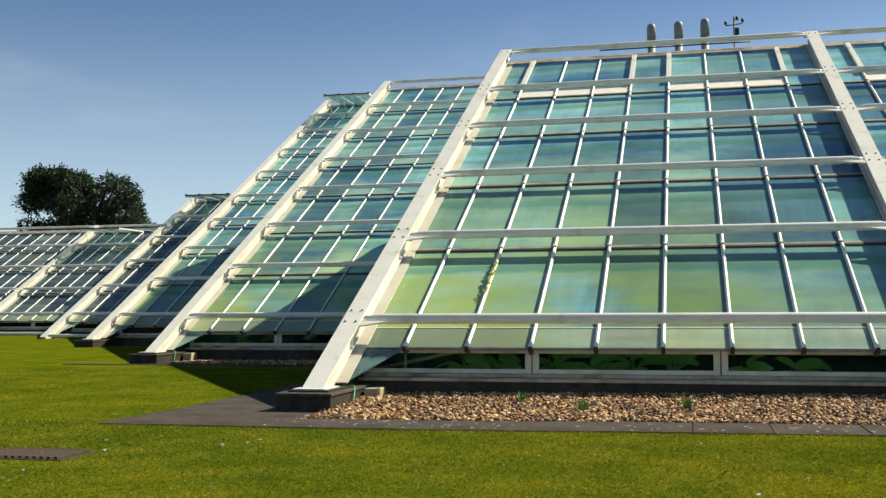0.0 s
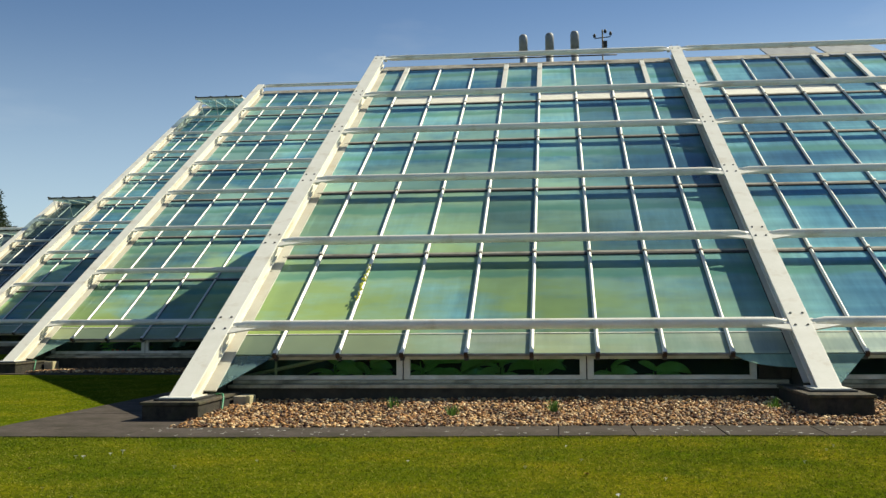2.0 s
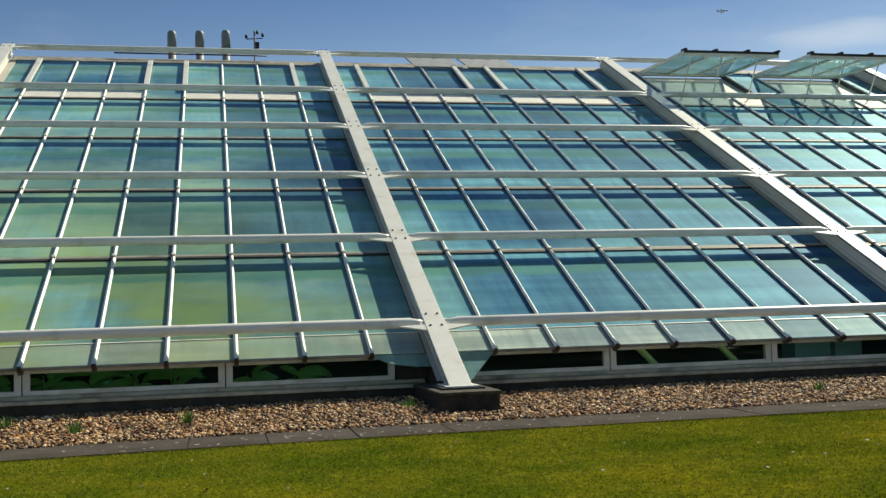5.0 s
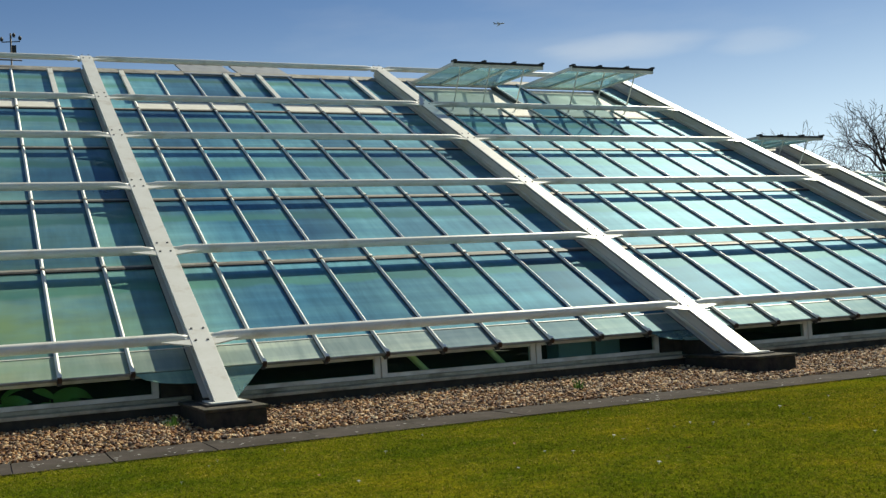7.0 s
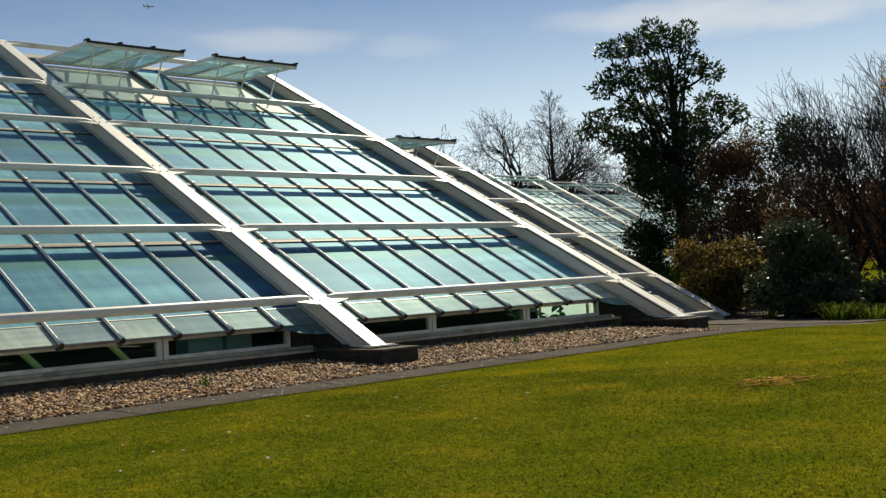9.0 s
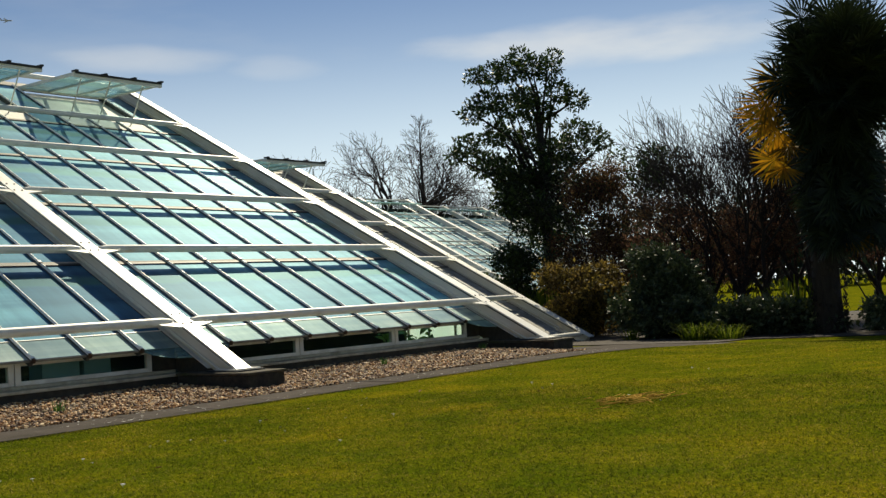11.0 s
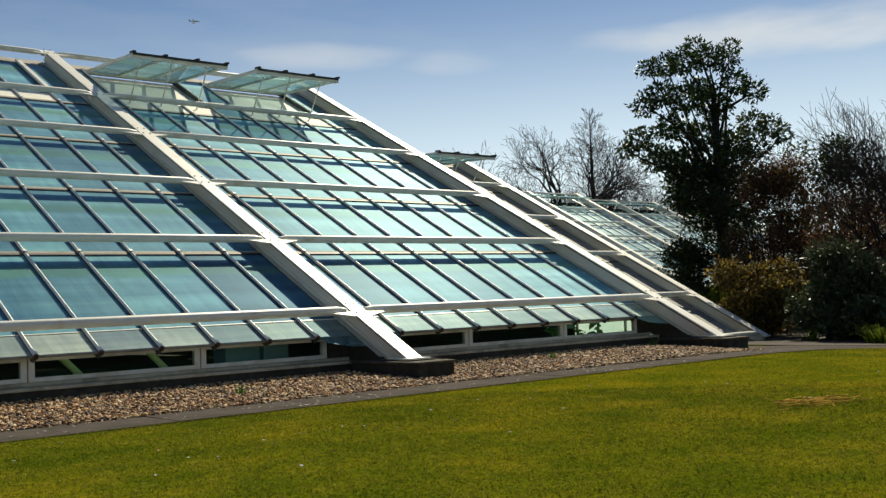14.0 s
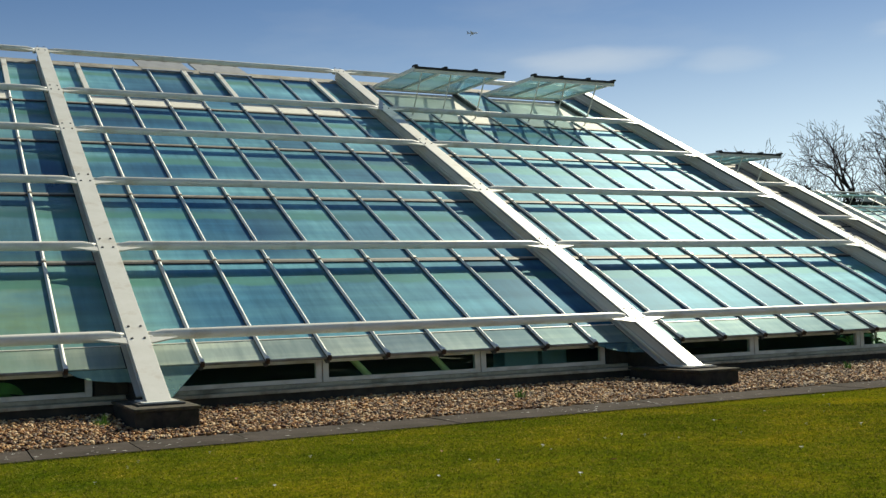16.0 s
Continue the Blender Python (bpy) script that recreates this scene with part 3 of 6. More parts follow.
def rafter_into(house, x, back, top, start=0.0):
    """White steel box rafter with its splice plates and foot plate."""
    m = slope(x, back)
    def top_flange():
        return box(-0.182, 0.182, start, top, -0.035, 0.0, 0.006)
    r = part("rafter", once("rafter_%.1f_%.1f" % (start, top), top_flange, WHITE), None, house, "white-painted steel rafter with stained sides", m)
    def web():
        return box(-0.085, 0.085, start + 0.10, top - 0.03, -0.41, -0.034)
    part("web", once("web_%.1f_%.1f" % (start, top), web, RUSTY), None, r, "pale rust-streaked web")
    # dark strip painted in for the shadow below the top flange
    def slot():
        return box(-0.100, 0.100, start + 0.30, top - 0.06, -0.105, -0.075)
    part("joint", once("joint_%.1f_%.1f" % (start, top), slot, DARK_BAR), None, r, "dark strip for the flange's shadow along the web")
    def ledge():
        return box(-0.125, 0.125, start + 0.45, top - 0.06, -0.325, -0.295, 0.006)
    part("ledge", once("ledge_%.1f_%.1f" % (start, top), ledge, WHITE), None, r, "thin white ledge along the web")
    def lower():
        return box(-0.19, 0.30, start + 0.80, top - 0.35, -0.408, -0.386, 0.004)
    part("side_flashing", once("lower_%.1f_%.1f" % (start, top), lower, FLASHING), None, r, "pale stained flashing beside the rafter")
    # coloured near black for the shadowed gap beside the rafter
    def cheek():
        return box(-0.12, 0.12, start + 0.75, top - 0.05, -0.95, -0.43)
    part("cheek", once("cheek_%.1f_%.1f" % (start, top), cheek, DARK_KERB), None, r, "panel under the rafter, coloured dark for its shade")
    return r


def bracket_into(rafter, s, side):
    """Pointed fin under a purlin's end, and the bolted plate."""
    def fin():
        bm = prism([(0.14, -0.37), (0.14, -0.15), (0.66, -0.19)], -0.035, -0.008)
        box_into(bm, 0.165, 0.26, -0.10, 0.10, -0.16, -0.03, 0.01)
        return bm
    me = once("fin", fin, WHITE)
    part("bracket", me, None, rafter, "", Matrix.Translation((0, s, 0)) @ Matrix.Diagonal((side, 1, 1, 1)))


def bolt_mesh():
    bm = bmesh.new()
    bmesh.ops.create_cone(bm, cap_ends=True, segments=8, radius1=0.024, radius2=0.019, depth=0.018, matrix=Matrix.Translation((0, 0, 0.009)))
    return bm


def purlin_mesh(length):
    def make():
        bm = bmesh.new()
        e = 0.19
        tube_into(bm, [(e, 0, -0.06), (e + 0.10, 0, -0.06), (e + 0.24, 0, -0.06), (length - e - 0.24, 0, -0.06), (length - e - 0.10, 0, -0.06), (length - e, 0, -0.06)],
                  [0.048, 0.064, 0.093, 0.093, 0.064, 0.048], 12)
        return bm
    return once("purlin_%.1f" % length, make, WHITE)


def pane_mesh(w, h, material=None):
    material = material or ROOF_GLASS
    return once("pane_%.2f_%.2f_%s" % (w, h, material.name), lambda: box(0, w, 0, h, -0.006, 0.006), material)


def glaze_bay(house, x, back, top, rows, banded=False, infill=False):
    """Glass, bars and transoms between two rafters."""
    cuts = [0.19] + BARS + [BAY - 0.19]
    low = 2.0
    edges = [low, 2.74] + [LEVELS[k] for k in range(1, rows)] + [top]
    m = slope(x, back, 0, GLASS)
    for i, (a, b) in enumerate(zip(edges, edges[1:])):
        for k, (p, q) in enumerate(zip(cuts, cuts[1:])):
            lo, hi = a, b
            if banded and i == rows and k in (1, 2, 3, 5, 6, 7):
                # white upstand below the roof vents
                part("vent_upstand", once("upstand", lambda: box(0.02, 1.10, 0.04, 0.80, -0.03, 0.012, 0.006), INNER), None, house, "", m @ Matrix.Translation((p, a, 0)))
                lo = a + 0.84
                if banded == 2 and x > 15:
                    continue
            if infill and k == 8:
                part("infill_panel", once("infill_%.2f" % (hi - lo), lambda: box(0, q - p - 0.03, 0, hi - lo - 0.03, -0.02, 0.006), GUTTER), None, house, "grey stained infill panel", m @ Matrix.Translation((p + 0.015, lo + 0.015, 0)))
                continue
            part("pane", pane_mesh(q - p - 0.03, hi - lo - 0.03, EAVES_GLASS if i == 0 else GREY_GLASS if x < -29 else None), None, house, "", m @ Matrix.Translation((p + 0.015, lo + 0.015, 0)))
    if banded and x < 15:
        side = once("vent_side", lambda: box(-0.075, 0.075, 0.80, top - edges[-2] - 0.03, 0.068, 0.15, 0.012), WHITE)
        foot = once("vent_foot", lambda: box(0.08, 3.28, 0.80, 0.92, 0.068, 0.13, 0.012), BAR)
        for u in (BARS[0], BARS[4]):
            v = part("closed_vent", foot, None, house, "closed white-framed roof vent", m @ Matrix.Translation((u, edges[-2], 0)))
            for w in (0.0, 3.36):
                part("frame_side", side, None, v, "", Matrix.Translation((w, 0, 0)))
    # cut corner panes by the rafters
    left = once("corner_pane_left", lambda: prism([(0.19, 1.98), (1.0, 1.98), (0.25, 0.85), (0.19, 0.85)], -0.006, 0.006), CORNER_GLASS)
    right = once("corner_pane_right", lambda: prism([(BAY - 0.19, 1.98), (BAY - 1.12, 1.98), (BAY - 0.98, 1.80), (BAY - 0.75, 1.66), (BAY - 0.45, 1.58), (BAY - 0.19, 1.56)], -0.006, 0.006), CORNER_GLASS)
    part("pane", left, None, house, "", m)
    if infill:
        part("infill_panel", once("infill_corner", lambda: prism([(BAY - 0.19, 1.98), (BAY - 1.12, 1.98), (BAY - 1.12, -1.2), (BAY - 0.19, -1.2)], -0.006, 0.006), GUTTER), None, house, "grey stained infill panel", m)
    else:
        part("pane", right, None, house, "", m)
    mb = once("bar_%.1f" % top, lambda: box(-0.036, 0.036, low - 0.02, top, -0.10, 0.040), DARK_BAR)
    def capping(top=top):
        bm = bmesh.new()
        ends = [[bm.verts.new((u, y, w)) for u, w in ((-0.037, 0.041), (0.037, 0.041), (0.035, 0.050), (0.006, 0.078), (-0.006, 0.078), (-0.035, 0.050))] for y in (low - 0.05, top)]
        bm.faces.new(ends[0])
        bm.faces.new(ends[1][::-1])
        for k in range(6):
            bm.faces.new((ends[0][k], ends[1][k], ends[1][(k + 1) % 6], ends[0][(k + 1) % 6]))
        for s in edges[:1] + edges[2:-1]:
            box_into(bm, -0.038, 0.038, s - 0.05, s + 0.04, 0.060, 0.086, 0.008)
        return bm
    me = once("capping_%.1f" % top, capping, BAR)
    mc = once("end_cap", lambda: box(-0.034, 0.034, -0.10, -0.048, -0.005, 0.082, 0.008), RUST)
    short = edges[-2] + 0.82
    open_vents = banded == 2 and x > 15
    if open_vents:
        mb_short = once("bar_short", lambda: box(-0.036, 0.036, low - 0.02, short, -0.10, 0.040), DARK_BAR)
        me_short = once("capping_short", lambda: capping(short), BAR)
    for k, u in enumerate(BARS):
        cut = open_vents and k in (1, 2, 5, 6)
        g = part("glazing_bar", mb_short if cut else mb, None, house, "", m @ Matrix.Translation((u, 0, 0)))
        part("capping", me_short if cut else me, None, g, "white bar capping")
        for s in edges[:1] + edges[2:-1]:
            part("end_cap", mc, None, g, "", Matrix.Translation((0, s, 0)))
    def rail():
        bm = bmesh.new()
        box_into(bm, 0.19, BAY - 0.19, 0.0, 0.055, 0.008, 0.022)
        box_into(bm, 0.19, BAY - 0.19, -0.050, -0.022, 0.008, 0.03)
        return bm
    mr = once("transom", rail, GUTTER)
    mg = once("gasket", lambda: box(0.19, BAY - 0.19, -0.135, -0.055, 0.008, 0.034), BLACK)
    for s in edges[2:-1]:
        part("gasket", mg, None, house, "dark gasket under a transom", m @ Matrix.Translation((0, s, 0)))
        part("transom", mr, None, house, "", m @ Matrix.Translation((0, s, 0)))
    part("transom", once("transom_low", lambda: box(1.0, BAY - 1.12, -0.02, 0.015, -0.02, 0.02), GUTTER), None, house, "", m @ Matrix.Translation((0, low, 0)))
    part("transom", once("transom_seam", lambda: box(0.19, BAY - 0.19, -0.012, 0.012, 0.008, 0.018), WHITE), None, house, "", m @ Matrix.Translation((0, 2.74, 0)))
    # ridge flashing
    part("ridge_flashing", once("flashing", lambda: box(0.15, BAY - 0.15, -0.02, 0.50, -0.12, 0.03, 0.01), GUTTER), None, house, "", m @ Matrix.Translation((0, top, 0)))


def eaves_wall(house, x, back):
    """Strip of low windows on a kerb below the glass."""
    yw = back + 2.28
    z1 = FOOT + 1.98 * SI + GLASS * CO - 0.03
    z0 = 0.40
    marks = (0.20, 3.25, 6.45, 9.32)
    for k in range(3):
        a, b = x + marks[k], x + marks[k + 1] - 0.02
        def frm(a=a, b=b):
            bm = bmesh.new()
            w = b - a
            for u0, u1, v0, v1 in ((0, 0.11, 0, z1 - z0), (w - 0.11, w, 0, z1 - z0), (0.112, w - 0.112, 0, 0.075), (0.112, w - 0.112, z1 - z0 - 0.05, z1 - z0)):
                box_into(bm, u0, u1, -0.05, 0.05, v0, v1, 0.006)
            return bm
        f = part("window_frame", once("window_frame_%.2f" % (b - a), frm, FRAME), None, house, "off-white window frame", Matrix.Translation((a, yw, z0)))
        part("window_pane", once("window_pane_%.2f" % (b - a), lambda: box(0.10, b - a - 0.10, -0.006, 0.006, 0.06, z1 - z0 - 0.04), CLEAR_GLASS), None, f, "clear low window pane")
    # dark sheet standing in for the shadowed corner
    part("end_panel", once("end_panel", lambda: box(9.34, BAY - 0.13, -0.04, 0.04, 0.0, z1 - z0, 0.005), DARK_KERB), None, house, "panel coloured dark for the shadowed corner beside the last window", Matrix.Translation((x, yw, z0)))
    part("sill", once("sill", lambda: box(0.18, BAY - 0.18, -0.10, 0.08, -0.06, 0.0, 0.008), TAN), None, house, "pale weathered timber sill", Matrix.Translation((x, yw, z0 - 0.004)))
    part("coping", once("wall_coping", lambda: box(0.17, BAY - 0.17, -0.38, 0.08, -0.06, 0.0, 0.012), TAN), None, house, "tan weathered concrete coping",
         Matrix.Translation((x, yw, z0 - 0.068)))
    part("kerb_wall", once("kerb_wall", lambda: box(0.16, BAY - 0.16, -0.32, 0.06, -0.75, 0.0, 0.012), DARK_KERB), None, house, "stained concrete upstand with the shade below the sill in its colour",
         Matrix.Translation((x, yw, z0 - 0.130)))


def plinth(x, back, rise=0.0):
    """Concrete block under a rafter's foot, with a steel bearing plate."""
    gz = ground_z(x, back - 0.4)
    base = thing("plinth", "weathered mossy concrete plinth under a white rafter foot", "plinth", "plinths along the glasshouse", Matrix.Translation((x, back, gz)))
    h = FOOT - 0.05 - gz + rise
    back_by = rise / SI * 0.9
    part("block", box(-0.45, 0.45, -0.42, 1.75, -0.3, h - 0.05, 0.025), PLINTH, base, "concrete block, coloured dark for its shaded front")
    part("coping", box(-0.475, 0.475, -0.45, 1.78, h - 0.048, h, 0.015), CONCRETE, base)
    part("bearing_plate", box(-0.34, 0.34, -0.22 + back_by, 0.75 + back_by, h + 0.002, h + 0.030, 0.005), BLACK, base, "dark steel bearing plate")
    part("foot_plate", box(-0.27, 0.27, -0.17 + back_by, 0.55 + back_by, h + 0.032, h + 0.052, 0.004), WHITE, base, "white steel foot plate")
    return base


def vent(house, x, back, s, panes, opening, d=3.6):
    """Top-hung roof vent propped open on struts."""
    m = slope(x, back, s, GLASS + 0.08) @ Matrix.Rotation(radians(-opening), 4, "X")
    w = 1.12 * panes
    def frm():
        bm = bmesh.new()
        box_into(bm, 0, w, -d - 0.06, -d + 0.06, -0.10, 0.06, 0.01)
        box_into(bm, 0, w, -0.06, 0.06, -0.05, 0.06, 0.01)
        for k in range(panes + 1):
            u = min(max(1.12 * k, 0.03), w - 0.03)
            box_into(bm, u - 0.03, u + 0.03, -d + 0.062, -0.062, -0.05, 0.05)
        return bm
    v = part("roof_vent", once("vent_%d_%.1f" % (panes, d), frm, WHITE), None, house, "propped-open white-framed glass roof vent", m)
    for k in range(panes):
        part("pane", pane_mesh(1.04, d - 0.16, VENT_GLASS), None, v, "", Matrix.Translation((1.12 * k + 0.04, -d + 0.08, 0)))
    for k in range(panes + 1):
        part("stop", once("vent_stop", lambda: box(-0.05, 0.05, -0.16, 0.12, 0.062, 0.12), BLACK), None, v, "dark vent stop", Matrix.Translation((min(max(1.12 * k, 0.05), w - 0.05), -d, 0)))
    part("edge_trim", once("vent_trim_%d" % panes, lambda: box(0.02, w - 0.02, -0.10, -0.062, 0.0, 0.07), BLACK), None, v, "dark rubber edge", Matrix.Translation((0, -d, 0)))
    for u in (0.10 * w, 0.42 * w, 0.80 * w):
        top = m @ Vector((u, -d + 0.1, -0.09))
        foot = slope(x, back, s, GLASS) @ Vector((u, -d + 0.55, 0.02))
        part("strut", tube([foot, top], 0.025, 6), WHITE, v, "thin white strut", m.inverted())


def gable_into(bm, x, outline):
    """A thin upright wall across the range, from an outline in y and z."""
    vs = [[bm.verts.new((x + d, y, z)) for y, z in outline] for d in (-0.05, 0.05)]
    bm.faces.new(vs[0])
    bm.faces.new(vs[1][::-1])
    k = len(outline)
    for i in range(k):
        bm.faces.new((vs[0][i], vs[1][i], vs[1][(i + 1) % k], vs[0][(i + 1) % k]))


def section(name, label, x0, bays, back, rows, top, group="", foot=0.0, plinths=True, gable=(True, True), banded=False, rail=None, rises=None):
    """One stepped range of the glasshouse with rafters at every ten metres."""
    house = thing(name, label, "glasshouse", group)
    lv = LEVELS[:rows + 1]
    if rail:
        lv[-1] = rail
    tip = lv[-1] + 0.12
    rafters = []
    for k in range(bays + 1):
        rise = rises[k] if rises else 0.0
        r = rafter_into(house, x0 + BAY * k, back, tip, foot + rise / SI)
        rafters.append(r)
        for s in lv:
            if k < bays:
                bracket_into(r, s, 1)
            if k > 0:
                bracket_into(r, s, -1)
            if back < 7:
                for u in (-0.1, 0.1):
                    for w in (-0.21, 0.21):
                        part("bolt", once("bolt", bolt_mesh, DARK_BAR), None, r, "", Matrix.Translation((u, s + w, 0.0)))
        if plinths:
            plinth(x0 + BAY * k, back, rise)
    for k in range(bays):
        x = x0 + BAY * k
        for s in lv:
            part("purlin", purlin_mesh(BAY), None, house, "white tubular steel purlin", slope(x, back, s))
        glaze_bay(house, x, back, top, rows, banded, x > 30)
        eaves_wall(house, x, back)
    # closing walls: far slope, back and ends
    xa, xb = x0 + 0.0, x0 + BAY * bays
    ym, zm = back + top * CO - GLASS * SI, FOOT + top * SI + GLASS * CO - 0.12
    # unseen flat top, its depth set by the shadow it has to cast
    yr = ym + 5.0
    yb = yr + zm * 0.7
    part("ridge_roof", box(xa + 0.06, xb - 0.06, ym + 0.13, yr - 0.01, zm - 0.14, zm - 0.02), DARKIN, house, "unseen flat roof behind the ridge, sized for its shadow")
    bm = bmesh.new()
    lo = [(xa + .06, yr, zm), (xb - .06, yr, zm), (xb - .06, yb, -0.2), (xa + .06, yb, -0.2)]
    vs = [bm.verts.new(p) for p in lo] + [bm.verts.new((p[0], p[1] + 0.12, p[2])) for p in lo]
    for f in ((0, 1, 2, 3), (7, 6, 5, 4), (0, 4, 5, 1), (1, 5, 6, 2), (2, 6, 7, 3), (3, 7, 4, 0)):
        bm.faces.new([vs[i] for i in f])
    part("far_slope", bm, DARKIN, house, "far roof slope, coloured dark for the dim interior")
    for side, xg in zip(gable, (xa, xb)):
        if not side:
            continue
        bm = bmesh.new()
        pts = [(back + 1.2, -0.3), (back + 1.2, FOOT + 0.6 * SI - 0.55), (ym, zm - 0.45), (yr, zm - 0.45), (yb, -0.3)]
        gable_into(bm, xg, pts)
        if xg == 30 and back == 0:
            bm.free()
            rise = (pts[2][1] - pts[1][1]) / (pts[2][0] - pts[1][0])
            cut = (5.1, pts[1][1] + rise * (5.1 - pts[1][0]))
            w = part("end_wall", raw("end_wall", [(xg, y, z) for y, z in (pts[0], pts[1], cut, (5.1, -0.3))], [(0, 1, 2, 3)], END_GLASS), None, house, "translucent glazed end wall")
            bm = bmesh.new()
            gable_into(bm, xg, [(5.12, -0.3), (5.12, cut[1])] + pts[2:])
            part("end_wall", bm, END, house, "weathered end wall, shade put into its grey colour")
            for y in (3.2, 4.2, 5.0):
                part("rail", box(xg - 0.03, xg + 0.03, y - 0.03, y + 0.03, 0.14, (y - 1.2) * 0.53 - 0.1), WHITE, w)
        else:
            part("end_wall", bm, END, house, "weathered end wall, shade put into its grey colour")
    bm = box(xa + 0.1, xb - 0.1, back + 2.2, yb - 0.1, -0.3, 0.14)
    part("bed", bm, SOIL, house, "dark planting bed inside")
    return house


main = section("glasshouse", "long stepped glasshouse range with white steel rafters and teal glass", 0, 3, 0.0, 5, 21.28, "glasshouse ranges",
               banded=2, rail=21.68, rises=(0.0, 0.12, 0.12, 0.03))
section("glasshouse", "set-back glasshouse range with white rafters, half in shadow", -10, 1, 13.1, 7, 29.3, "glasshouse ranges", rail=29.65)
left_two = section("glasshouse", "tall far glasshouse range stepping back", -20, 1, 26.0, 9, 36.1, "glasshouse ranges", gable=(True, False))
left_three = section("glasshouse", "low far glasshouse range without plinths", -30, 1, 37.9, 5, 21.1, "glasshouse ranges", foot=-0.5, plinths=False)
left_four = section("glasshouse", "low outlying glasshouse range with open vents", -70, 4, 44.2, 4, 16.9, "glasshouse ranges", foot=-0.9, plinths=False)
right_one = section("glasshouse", "glasshouse range set back beside the path", 30.3, 1, 6.25, 4, 17.1, "glasshouse ranges", foot=-1.15, plinths=False)
for u in (BARS[0], BARS[4]):
    vent(main, 20 + u, 0.0, 20.85, 3, 25.4)
vent(right_one, 30.3 + BARS[4], 6.25, 16.9, 3, 25.4)
vent(left_two, -20 + BARS[0], 26.0, 35.9, 3, 27.5)
vent(left_three, -30 + BARS[0], 37.9, 20.9, 3, 27.5)
vent(left_four, -40 + BARS[0], 44.2, 16.6, 3, 27.5)
vent(left_four, -40 + BARS[4], 44.2, 16.6, 3, 27.5)
for x in (-70, -60, -50, -40):
    part("foot_rail", purlin_mesh(BAY), None, left_four, "", slope(x, 44.2, -0.3))
part("foot_rail", purlin_mesh(BAY), None, left_three, "", slope(-30, 37.9, -0.25))
part("foot_rail", purlin_mesh(BAY), None, right_one, "", slope(30.3, 6.25, -0.8))
part("inner_board", box(1.05, 9.0, 18.02, 21.0, -0.14, -0.11), INNER, main, "pale board inside the open vents", slope(20, 0.0, 0, GLASS))
# moss on one glazing bar
rng = random.Random(17)
bm = bmesh.new()
for k in range(46):
    q = 3.9 + 1.65 * rng.random()
    r = rng.uniform(0.012, 0.034) * (1.2 - abs(q - 4.7) * 0.6)
    bmesh.ops.create_icosphere(bm, subdivisions=1, radius=r, matrix=Matrix.Translation((BARS[1] + rng.gauss(0.02, 0.018), q, GLASS + 0.108)) @ Matrix.Diagonal((1, 2.2, 0.5, 1)))
part("moss", bm, MOSS, main, "yellow-green moss on a glazing bar", slope(0, 0.0))


